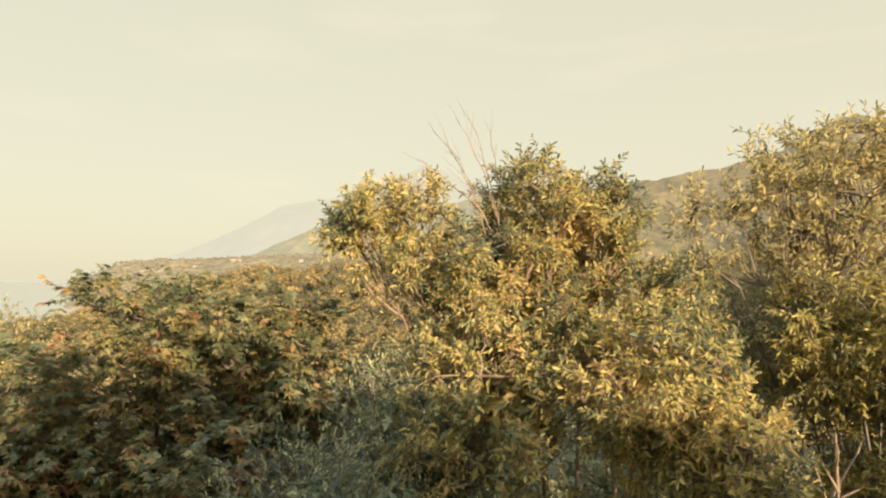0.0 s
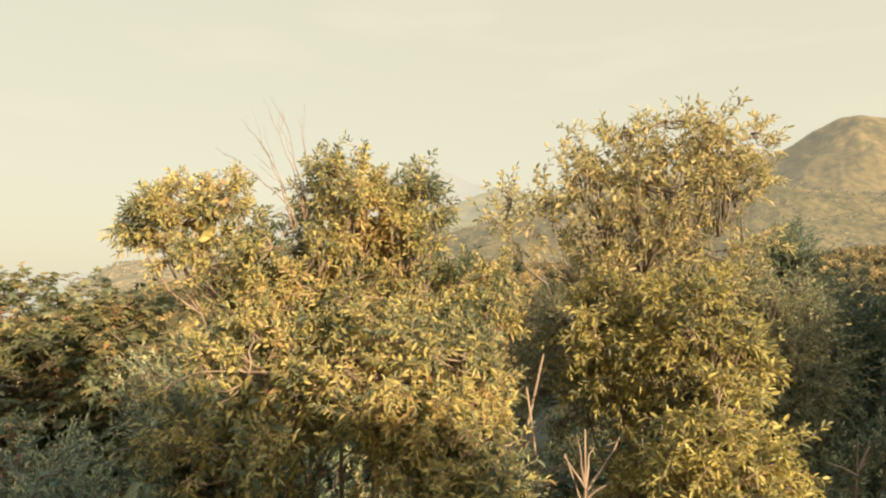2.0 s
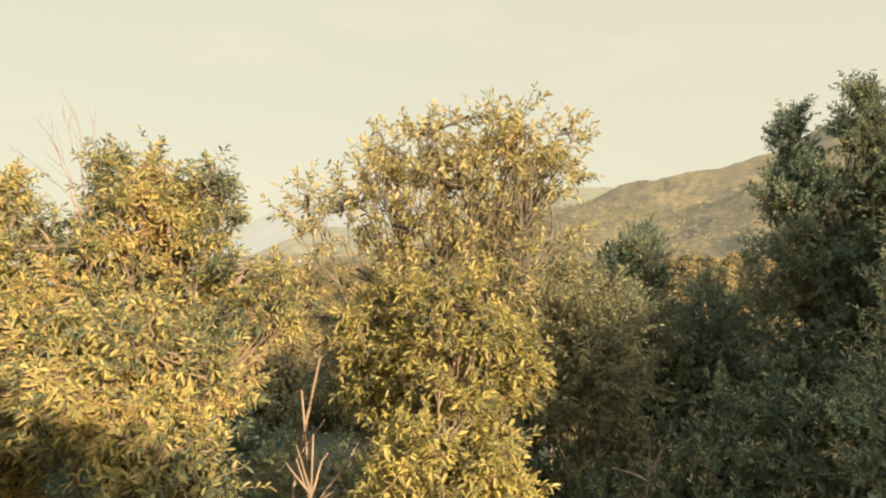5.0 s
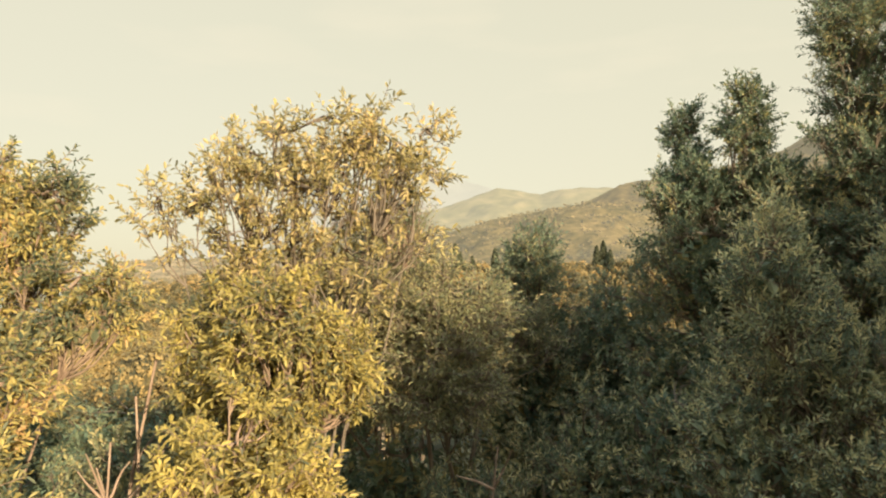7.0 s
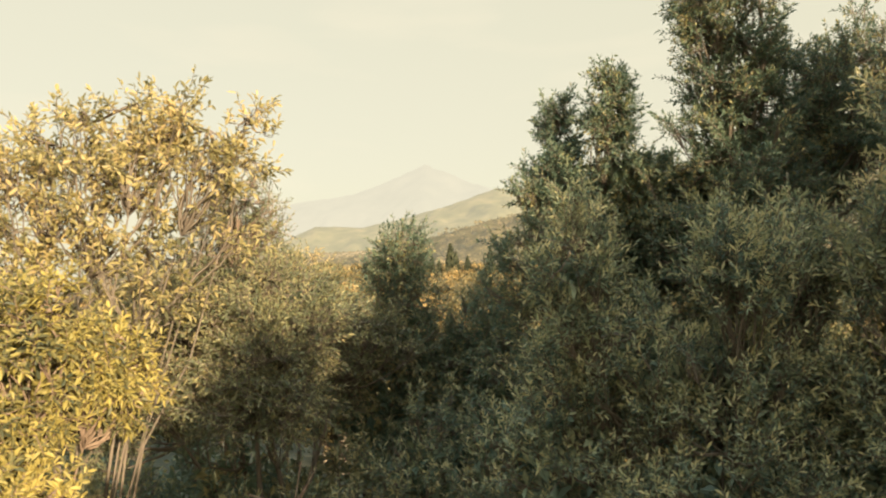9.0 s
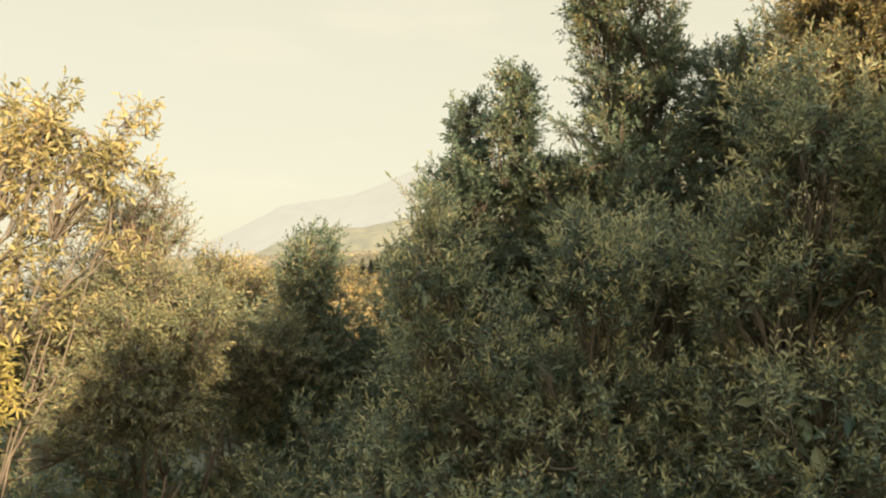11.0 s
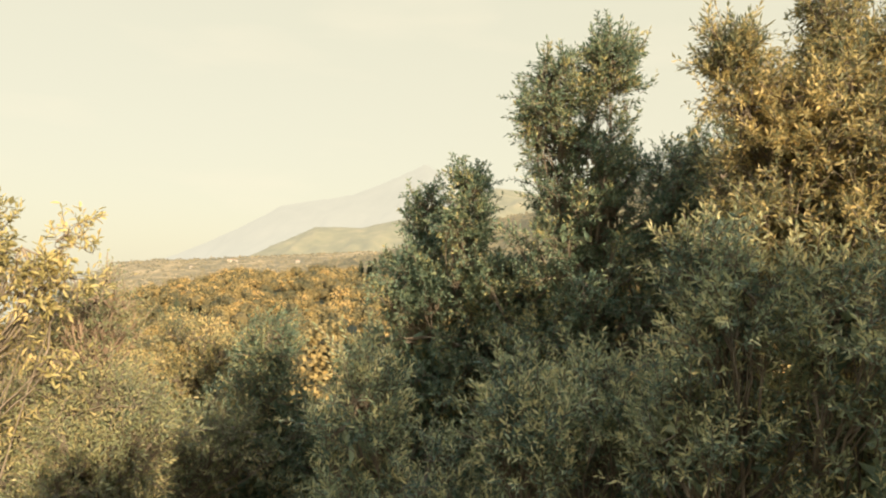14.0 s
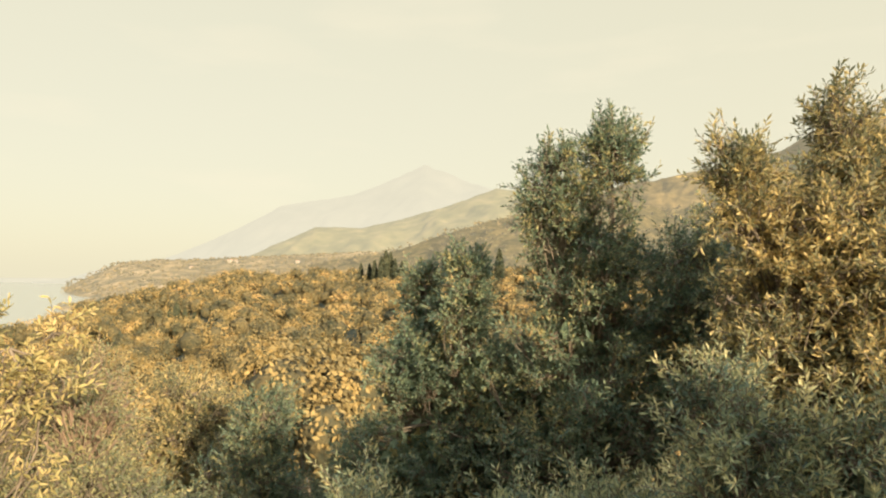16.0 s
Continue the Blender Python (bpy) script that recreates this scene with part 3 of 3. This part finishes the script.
cyp = cypress(5)
first = True
for px, Y, s in [(676, 190, 0.9), (684, 190, 1.05), (692, 191, 1.0), (700, 189, 0.85), (655, 195, 0.7), (745, 185, 0.9), (757, 186, 0.8), (790, 185, 1.1), (799, 186, 0.9), (860, 180, 1.0), (884, 181, 1.1),
                 (1040, 180, 1.0), (1052, 182, 1.1), (1064, 180, 0.9), (306, 112, 0.50), (318, 112, 0.60), (333, 113, 0.50), (350, 111, 0.45), (75, 118, 0.4), (30, 118, 0.35), (640, 200, 0.7), (712, 188, 0.8), (664, 192, 0.8), (722, 190, 0.6), (770, 187, 0.7), (820, 184, 0.8)]:
    X = 6.9 + (px - BEAR) / 1120 * Y
    m = Matrix.LocRotScale((X, Y, float(ground_height(X, Y)) - 0.2), Euler((0, 0, px)), (s * 1.25, s * 1.25, s * 1.3))
    if first:
        cyp.matrix_basis, first = m, False
    else:
        copy_thing(cyp, Matrix()).matrix_basis = m

# ---- near trees and shrubs ----
bushy_tree("lobed_leaf_tree", "broad-leaved tree with dull green leaves turning red at the top", (-2.7, 5.7, 0),
           [(-2.5, 5.6, 3.15, 1.0, 0.9, 0.75, 3.2), (-1.5, 5.6, 3.2, 0.7, 0.8, 0.62, 1.8), (-3.7, 5.5, 2.6, 0.9, 0.9, 0.8, 2), (-2.9, 4.9, 2.2, 0.7, 0.6, 0.7, 1.8), (-1.7, 4.8, 2.3, 0.6, 0.6, 0.6, 1.6), (-3.8, 4.9, 2.0, 0.8, 0.7, 0.8, 2), (-1.2, 5.3, 2.5, 0.7, 0.7, 0.8, 1.6), (-2.3, 4.7, 1.4, 1.2, 0.5, 0.5, 1.6)],
           21, MAPLE_LEAF, 460, 4, 7, 0.125, 0.1, 0.28, 0.1, 1.2, 0.26, 0.25, girth=0.07, fan=0.8, level=0.3, lobed=True, inner=700, core=0.6)
bushy_tree("grey_green_shrub", "grey-green shrub with upright leafy shoots in shade", (-0.75, 3.7, 0),
           [(-0.75, 3.7, 2.5, 0.40, 0.35, 0.55, 2), (-0.3, 3.9, 2.3, 0.4, 0.4, 0.6, 1), (-1.0, 3.8, 2.0, 0.4, 0.4, 0.6, 1), (-0.2, 4.6, 2.7, 0.6, 0.5, 0.8, 2), (0.2, 4.2, 2.0, 0.6, 0.5, 0.6, 1.5)],
           22, SHOOT_LEAF, 170, 6, 15, 0.055, 0.017, 0.3, 1.3, 0.9, 0.24, category="shrub", tip_mat=PALE_TIP, tip_from=0.85)
bushy_tree("strawberry_tree", "dense evergreen bush with golden sunlit leaves and bare twigs on top", (0.8, 4.8, 0),
           [(0.75, 5.15, 4.45, 0.42, 0.45, 0.52, 2.2), (-0.32, 5.0, 4.40, 0.38, 0.4, 0.38, 1.3), (-0.68, 4.9, 4.45, 0.20, 0.3, 0.26, 0.6), (1.28, 5.1, 4.42, 0.28, 0.35, 0.40, 1.2), (0.2, 5.0, 4.0, 0.6, 0.5, 0.36, 1.4), (0.6, 4.8, 3.55, 0.95, 0.7, 0.5, 3),
            (0.25, 4.3, 2.95, 0.65, 0.55, 0.65, 2.2), (1.40, 4.0, 3.25, 0.50, 0.45, 0.5, 3), (1.72, 3.6, 2.75, 0.36, 0.35, 0.5, 2.2), (0.7, 4.3, 1.8, 0.9, 0.6, 0.8, 2.2), (1.7, 4.9, 3.8, 0.36, 0.4, 0.36, 1.1)],
           23, GOLD_LEAF, 560, 5, 13, 0.086, 0.028, 0.25, 0.35, 1.15, 0.16, 0.12, PALE_BARK, 0.04, 4, fan=0.75, inner=1100, core=0.66,
           bare=[(-0.13, 5.2, 5.35), (0.20, 5.2, 5.42), (0.02, 5.2, 5.15), (0.40, 5.2, 5.28), (-0.28, 5.2, 4.95), (0.12, 5.2, 5.3)], bare_root=(0.42, 5.1, 4.35))
bushy_tree("yellow_leaf_tree", "airy yellow-leaved tree with fanned bare stems showing", (3.2, 4.9, 0),
           [(3.40, 5.25, 5.08, 0.40, 0.4, 0.34, 1.5), (2.80, 5.2, 4.78, 0.36, 0.4, 0.36, 1.2), (3.95, 5.3, 4.88, 0.28, 0.4, 0.38, 1.0), (2.40, 5.2, 4.45, 0.32, 0.4, 0.30, 0.8), (3.2, 5.2, 4.5, 0.6, 0.45, 0.40, 1.7), (4.0, 5.3, 4.4, 0.30, 0.4, 0.28, 0.5), (3.6, 5.1, 4.0, 0.45, 0.4, 0.35, 0.8), (2.95, 5.1, 4.15, 0.45, 0.4, 0.3, 0.8), (3.05, 5.2, 5.05, 0.25, 0.3, 0.28, 0.6), (3.72, 5.2, 5.05, 0.25, 0.3, 0.33, 0.7), (2.6, 5.1, 4.72, 0.25, 0.3, 0.28, 0.4), (2.1, 5.2, 4.45, 0.22, 0.3, 0.30, 0.4), (4.22, 5.4, 4.75, 0.20, 0.3, 0.26, 0.5), (4.2, 5.4, 5.12, 0.14, 0.2, 0.16, 0.25)],
           24, THIN_LEAF, 170, 3, 9, 0.098, 0.034, 0.6, 0.6, 1.05, 0.19, 0.1, BARK, 0.026, 3, fan=0.7, inner=0)
bushy_tree("twiggy_shrub", "thin twiggy shrub with sparse dull leaves behind the yellow tree", (3.85, 6.4, 0),
           [(3.9, 6.4, 4.5, 0.35, 0.35, 0.36, 1.5), (3.5, 6.6, 4.3, 0.4, 0.35, 0.4, 1.3), (3.8, 6.5, 3.8, 0.5, 0.4, 0.5, 1.2)],
           36, DULL_LEAF, 130, 4, 8, 0.06, 0.022, 0.4, 0.7, 1.0, 0.18, 0.05, PALE_BARK, 0.025, 4, category="shrub", flat=True, inner=0)
bushy_tree("strawberry_tree", "dense low evergreen bush with bright golden leaves", (3.1, 4.3, 0),
           [(3.28, 4.4, 3.45, 0.42, 0.45, 0.5, 2.2), (3.2, 3.8, 2.75, 0.42, 0.40, 0.55, 2.2), (2.72, 4.8, 3.5, 0.3, 0.4, 0.4, 1.0), (3.35, 4.1, 2.3, 0.32, 0.4, 0.6, 1.3), (2.85, 4.5, 2.2, 0.34, 0.4, 0.6, 1.0), (3.62, 4.6, 3.4, 0.2, 0.3, 0.3, 0.5)],
           25, BRIGHT_LEAF, 330, 5, 13, 0.086, 0.028, 0.25, 0.3, 1.15, 0.16, 0.12, PALE_BARK, 0.035, 5, fan=0.75, inner=900, core=0.62)
bushy_tree("olive_brown_shrub", "spreading olive-brown shrub with thin drooping twigs", (4.5, 5.9, 0),
           [(4.3, 5.8, 3.65, 0.55, 0.5, 0.42, 2), (4.3, 5.4, 3.15, 0.5, 0.45, 0.4, 1.5), (3.6, 6.2, 3.6, 0.7, 0.6, 0.6, 1.5), (4.95, 6.4, 3.35, 0.4, 0.4, 0.40, 1.2), (2.8, 6.0, 3.2, 0.8, 0.6, 0.7, 1.6)],
           26, DULL_LEAF, 400, 5, 12, 0.075, 0.02, 0.4, 0.3, 1.0, 0.24, 0.1, category="shrub", flat=True, fan=0.7, inner=1100, core=0.6)
bushy_tree("pointed_evergreen", "pointed dark evergreen shrub in the shade", (5.3, 7.1, 0),
           [(5.25, 6.9, 4.05, 0.26, 0.3, 0.42, 1.8), (5.3, 6.8, 3.4, 0.5, 0.45, 0.6, 2), (5.2, 6.8, 2.6, 0.8, 0.6, 0.9, 2), (6.0, 6.9, 2.6, 0.7, 0.6, 1.0, 2), (6.2, 7.1, 3.5, 0.4, 0.4, 0.5, 1.2), (5.75, 6.9, 3.1, 0.45, 0.4, 0.5, 1.3), (4.6, 7.2, 3.0, 0.6, 0.5, 0.7, 1.4)],
           27, DARK_LEAF, 330, 6, 13, 0.066, 0.024, 0.3, 1.0, 0.9, 0.2, category="shrub", flat=True, inner=1800)
bushy_tree("shade_shrub", "dark grey-green shrub with upright shoots in the shade", (5.6, 5.6, 0),
           [(5.6, 5.8, 2.2, 0.6, 0.45, 0.7, 2), (5.0, 5.4, 1.7, 0.6, 0.45, 0.7, 2), (6.25, 5.5, 2.5, 0.45, 0.45, 0.8, 2), (4.4, 5.2, 1.7, 0.6, 0.45, 0.8, 1.4), (5.8, 5.2, 1.6, 0.7, 0.45, 0.6, 1.6)],
           28, DARK_LEAF, 270, 5, 16, 0.085, 0.021, 0.28, 1.3, 1.1, 0.22, category="shrub", flat=True, inner=1600, tip_mat=PALE_TIP, tip_from=0.8,
           bare=[(4.7, 4.9, 2.65), (5.3, 5.5, 2.75), (4.8, 4.9, 2.6), (5.4, 5.5, 2.65), (4.62, 4.9, 2.55)])
bushy_tree("golden_round_bush", "rounded tawny bush catching the evening sun", (3.8, 9.0, 0),
           [(3.8, 9.0, 3.80, 0.55, 0.5, 0.55, 2), (3.4, 8.8, 3.2, 0.7, 0.6, 0.7, 2), (4.3, 8.8, 3.0, 0.6, 0.6, 0.8, 2)],
           29, RUST_LEAF, 210, 6, 11, 0.07, 0.03, 0.3, 0.7, 1.0, 0.2, category="bush", flat=True)
bushy_tree("golden_round_bush", "rounded tawny bush beyond the lobed-leaf tree", (-5.9, 8.2, 0),
           [(-5.9, 8.2, 2.9, 0.8, 0.6, 0.75, 2), (-5.2, 8.2, 2.4, 0.7, 0.6, 0.75, 2), (-6.6, 8.2, 2.3, 0.8, 0.6, 0.8, 2)],
           35, RUST_LEAF, 160, 6, 11, 0.08, 0.032, 0.3, 0.7, 1.0, 0.2, category="bush", flat=True)
bushy_tree("tall_evergreen", "tall dark evergreen tree with two pointed tops", (6.9, 6.6, 0),
           [(6.80, 6.6, 5.30, 0.16, 0.2, 0.38, 0.6), (7.15, 6.1, 5.45, 0.15, 0.2, 0.36, 0.8), (6.72, 6.4, 4.8, 0.34, 0.4, 0.32, 1.6), (7.35, 6.2, 4.75, 0.38, 0.4, 0.34, 1.6), (6.9, 6.2, 4.0, 0.7, 0.55, 0.65, 2.8), (6.7, 6.0, 3.0, 0.7, 0.55, 0.7, 2), (7.7, 6.1, 4.4, 0.45, 0.45, 0.6, 1.8)],
           30, DARK_LEAF, 460, 5, 13, 0.058, 0.023, 0.3, 0.7, 1.0, 0.15, inner=1900, core=0.72, flat=True, dense=1.9, leaf_scale=0.8)
bushy_tree("tall_evergreen", "tall slender evergreen with sunlit tip and visible trunk", (8.2, 5.7, 0),
           [(8.24, 5.6, 6.45, 0.20, 0.22, 0.30, 1.0), (7.80, 5.6, 6.2, 0.18, 0.22, 0.32, 0.8), (8.05, 5.6, 5.75, 0.40, 0.36, 0.36, 1.3), (8.0, 5.6, 5.2, 0.46, 0.4, 0.42, 1.5), (8.0, 5.5, 4.6, 0.6, 0.45, 0.5, 2.2), (8.9, 5.9, 5.5, 0.36, 0.4, 0.42, 1.5), (8.8, 5.8, 4.9, 0.55, 0.45, 0.55, 2), (9.6, 6.2, 5.6, 0.5, 0.5, 0.7, 1.6), (10.3, 6.0, 5.9, 0.5, 0.5, 0.6, 1.2), (7.9, 5.5, 3.8, 0.65, 0.5, 0.6, 2)],
           31, DARK_LEAF, 560, 5, 13, 0.058, 0.019, 0.3, 0.7, 1.0, 0.16, girth=0.06, stems=1, inner=1100, core=0.62, flat=True, dense=1.8, leaf_scale=0.8)
bushy_tree("golden_evergreen", "tall evergreen with tawny sunlit upper leaves", (9.6, 4.7, 0),
           [(9.33, 4.6, 6.22, 0.17, 0.2, 0.42, 1.3), (9.7, 4.6, 6.2, 0.2, 0.2, 0.4, 1.2), (8.68, 4.5, 6.12, 0.12, 0.12, 0.28, 0.7), (8.95, 4.5, 5.75, 0.30, 0.3, 0.33, 1.3), (9.45, 4.5, 5.7, 0.50, 0.45, 0.5, 2.6), (9.3, 4.4, 4.9, 0.6, 0.45, 0.6, 2.6), (10.2, 4.6, 5.5, 0.6, 0.5, 0.7, 1.6), (10.1, 4.6, 4.4, 0.7, 0.5, 0.8, 1.6), (8.95, 4.5, 5.2, 0.45, 0.4, 0.45, 1.8), (9.5, 4.7, 4.0, 0.7, 0.5, 0.6, 1.6)],
           32, TAWNY_LEAF, 560, 5, 14, 0.06, 0.017, 0.3, 0.7, 1.1, 0.17, inner=1500, core=0.7, flat=True, dense=1.7, leaf_scale=0.85)
bushy_tree("leafy_shrub", "dense grey-green shrub with pale upright shoot tips", (7.5, 4.6, 0),
           [(7.40, 4.3, 4.0, 0.17, 0.2, 0.34, 1.1), (7.84, 4.5, 4.0, 0.22, 0.22, 0.34, 1.3), (6.47, 4.45, 3.95, 0.18, 0.2, 0.40, 1.2), (6.9, 4.6, 3.4, 0.45, 0.4, 0.4, 1.6), (7.55, 4.5, 3.3, 0.55, 0.4, 0.4, 2.2), (7.3, 4.3, 2.7, 0.7, 0.4, 0.5, 2), (6.45, 4.7, 2.9, 0.45, 0.4, 0.6, 1.8), (7.4, 4.7, 2.0, 1.0, 0.5, 0.7, 1.8)],
           33, SHOOT_LEAF, 330, 5, 19, 0.070, 0.0165, 0.25, 1.5, 1.15, 0.24, category="shrub", inner=2000, core=0.7, tip_mat=PALE_TIP, tip_from=0.66, leaf_scale=0.76, dense=1.4, fan=0.42, flat=True)
bushy_tree("leafy_shrub", "tall grey-green shrub with pale upright shoot tips", (8.6, 4.4, 0),
           [(8.18, 4.1, 4.05, 0.2, 0.2, 0.30, 1.0), (8.42, 4.05, 4.75, 0.22, 0.22, 0.32, 1.2), (8.9, 3.9, 4.55, 0.24, 0.25, 0.34, 1.2), (8.5, 4.3, 4.1, 0.45, 0.4, 0.45, 1.8), (9.2, 4.0, 3.9, 0.45, 0.4, 0.5, 1.6), (8.5, 4.1, 3.3, 0.6, 0.4, 0.5, 2), (8.4, 4.2, 2.6, 0.8, 0.45, 0.7, 2), (9.3, 4.1, 2.8, 0.6, 0.45, 0.8, 1.6)],
           34, SHOOT_LEAF, 330, 5, 19, 0.070, 0.0165, 0.25, 1.5, 1.15, 0.24, category="shrub", inner=2000, core=0.7, tip_mat=PALE_TIP, tip_from=0.66, leaf_scale=0.76, dense=1.4, fan=0.42, flat=True)

# ---- unseen trees behind the path, added to shade the evergreens and the lobed-leaf tree ----
def unseen_shade_tree(seed, base, lobes):
    bushy_tree("unseen_shade_tree", "broad dark evergreen, unseen, added behind the path to cast shade", base, lobes, seed, DARK_LEAF, 170, 4, 8, 0.34, 0.18, 0.35, 0.5, 0.9, 0.35, girth=0.14, flat=True, inner=160, group="shade trees behind the path")


unseen_shade_tree(55, (1.6, -2.9, 0), [(1.0, -2.75, 4.1, 0.6, 0.7, 1.0, 2), (2.0, -2.75, 4.3, 0.6, 0.7, 1.0, 2), (1.5, -2.75, 2.7, 1.1, 0.7, 1.0, 1.5)])
unseen_shade_tree(51, (3.4, -2.9, 0), [(3.1, -2.75, 4.3, 0.6, 0.7, 1.0, 2), (4.2, -2.75, 4.2, 0.55, 0.7, 0.9, 1.8), (3.4, -2.75, 2.6, 1.1, 0.7, 1.0, 1.5), (5.0, -2.75, 3.8, 0.45, 0.6, 0.9, 1.6)])
unseen_shade_tree(56, (9.8, -2.9, 0), [(9.35, -2.75, 4.6, 0.5, 0.7, 1.0, 2.0), (10.4, -2.75, 5.0, 0.6, 0.7, 1.1, 2), (9.8, -2.75, 2.8, 1.0, 0.7, 1.3, 2)])
unseen_shade_tree(52, (11.8, -2.9, 0), [(11.4, -2.75, 5.5, 0.6, 0.7, 1.3, 2.2), (12.5, -2.75, 5.6, 0.6, 0.7, 1.4, 2.0), (11.8, -2.75, 3.6, 1.4, 0.7, 1.6, 2.4)])
unseen_shade_tree(53, (14.2, -2.9, 0), [(13.7, -2.75, 4.75, 0.6, 0.7, 1.2, 1.7), (14.9, -2.75, 4.8, 0.9, 0.7, 1.3, 1.8), (14.2, -2.75, 3.1, 1.3, 0.7, 1.5, 2), (13.1, -2.75, 4.2, 0.45, 0.7, 1.0, 1.2)])


# ---- dead stems and undergrowth ----
def dead_stem(base, top, forks, seed, girth=0.028):
    """A bare pale stem with a few broken side branches, each a part."""
    rng = np.random.default_rng(seed)
    thing = new("dead_stem")
    thing.location = base
    t = np.linspace(0, 1, 10)[None, :, None]
    end = np.array(top, float) - np.array(base, float)
    bow = np.array([rng.uniform(-0.22, 0.22), rng.uniform(-0.1, 0.1), 0])
    line = t * end + np.sin(np.pi * t ** 1.6) * bow + np.cumsum(rng.normal(size=(1, 10, 3)) * 0.014, axis=1)
    v, q = tubes((line, girth * (1 - 0.6 * t[..., 0])), 7)
    mesh_object("trunk", v, q, PALE_BARK, thing, True)
    for k in range(forks):
        i = rng.integers(5, 9)
        a = line[0, i]
        b = a + np.array([rng.uniform(-0.25, 0.25), rng.uniform(-0.15, 0.15), rng.uniform(0.12, 0.42)])
        t5 = np.linspace(0, 1, 5)[None, :, None]
        arm = a * (1 - t5) + b * t5 + np.cumsum(rng.normal(size=(1, 5, 3)) * 0.012, axis=1) * t5
        v, q = tubes((arm, 0.012 * (1 - 0.7 * t5[..., 0])), 5)
        mesh_object("side_branch", v, q, PALE_BARK, thing, True)
    tagged(thing, "bare pale stem with broken side branches among golden leaves", "dead stem", "bare stems in the bushes")


dead_stem((2.05, 4.9, 0), (2.29, 4.8, 3.43), 5, 71, 0.024)
dead_stem((2.00, 4.8, 0), (2.15, 4.78, 3.15), 5, 72, 0.022)
dead_stem((2.40, 4.0, 0), (2.48, 3.95, 3.02), 4, 73, 0.016)
dead_stem((2.30, 4.1, 0), (2.33, 4.0, 2.85), 3, 74, 0.014)
dead_stem((4.85, 5.0, 0), (4.72, 4.95, 2.75), 5, 75, 0.014)

for k, (x, y, h) in enumerate([(-4.6, 7.2, 2.4), (-2.4, 7.4, 2.6), (-0.3, 6.6, 2.5), (1.7, 6.6, 2.7), (3.3, 7.6, 2.6), (7.6, 7.2, 4.4), (9.2, 7.0, 4.8), (8.3, 5.3, 3.2), (10.0, 5.4, 4.2), (11.2, 6.2, 5.2), (2.2, 5.4, 2.0), (4.0, 5.9, 2.9), (5.0, 6.2, 2.9), (0.2, 8.8, 2.6), (-1.3, 8.6, 3.0)]):
    bushy_tree("undergrowth_bush", "shaded dark green undergrowth bush between the trees", (x, y, 0),
               [(x, y, h * 0.62, 1.0, 0.6, h * 0.36, 2), (x + 0.7, y + 0.1, h * 0.5, 0.7, 0.6, h * 0.34, 1.4), (x - 0.7, y, h * 0.45, 0.8, 0.6, h * 0.34, 1.4)],
               80 + k, DARK_LEAF if k % 3 else DULL_LEAF, 60, 4, 11, 0.10, 0.042, 0.35, 0.7, 0.95, 0.24, category="bush", group="undergrowth bushes", flat=True, inner=1200)


# ---- small houses on the far coast ----
def coast_house(place, w, d, h, turn):
    thing = new("coast_house")
    thing.location, thing.rotation_euler = place, (0, 0, turn)
    bm = bmesh.new()
    bmesh.ops.create_cube(bm, size=1.0, matrix=Matrix.Translation((0, 0, h / 2 - 1)) @ Matrix.Diagonal((w, d, h + 2, 1)))
    me = bpy.data.meshes.new("wall")
    bm.to_mesh(me), bm.free()
    me.materials.append(PLASTER)
    wall = new("wall", me)
    wall.parent = thing
    e = 0.5
    rv = [(-w / 2 - e, -d / 2 - e, h), (w / 2 + e, -d / 2 - e, h), (w / 2 + e, d / 2 + e, h), (-w / 2 - e, d / 2 + e, h), (-w / 2 - e, 0, h + d * 0.32), (w / 2 + e, 0, h + d * 0.32)]
    rm = bpy.data.meshes.new("roof")
    rm.from_pydata(rv, [], [(0, 1, 5, 4), (2, 3, 4, 5), (0, 4, 3), (1, 2, 5), (3, 2, 1, 0)])
    rm.materials.append(ROOF)
    roof = new("roof", rm)
    roof.parent = thing
    for x in (-w * 0.28, 0.0, w * 0.28):
        bm = bmesh.new()
        bmesh.ops.create_cube(bm, size=1.0, matrix=Matrix.Translation((x, -d / 2 - 0.02, h * 0.55)) @ Matrix.Diagonal((w * 0.12, 0.12, h * 0.3, 1)))
        me = bpy.data.meshes.new("window")
        bm.to_mesh(me), bm.free()
        me.materials.append(ROOF)
        win = new("window", me)
        win.parent = wall
    tagged(thing, "small pale plastered house with a tiled roof on the coast", "house", "houses on the far coast")


# the houses carry the same haze glow in plaster and roof
PLASTER = haze_material("pale_plaster", [(0.3, (0.34, 0.28, 0.20)), (0.7, (0.46, 0.39, 0.30))], 0.5, 0.35)
ROOF = haze_material("clay_roof", [(0.3, (0.30, 0.17, 0.11)), (0.7, (0.42, 0.26, 0.17))], 0.8, 0.25)
land = coast.data.vertices
for col, row, w, turn in ((75, 48, 11, 0.2), (77, 49, 8, -0.3), (98, 42, 8, 0.1), (62, 40, 7, 0.4)):
    coast_house(tuple(land[row * 360 + col].co), w, w * 0.6, 5.5, turn)
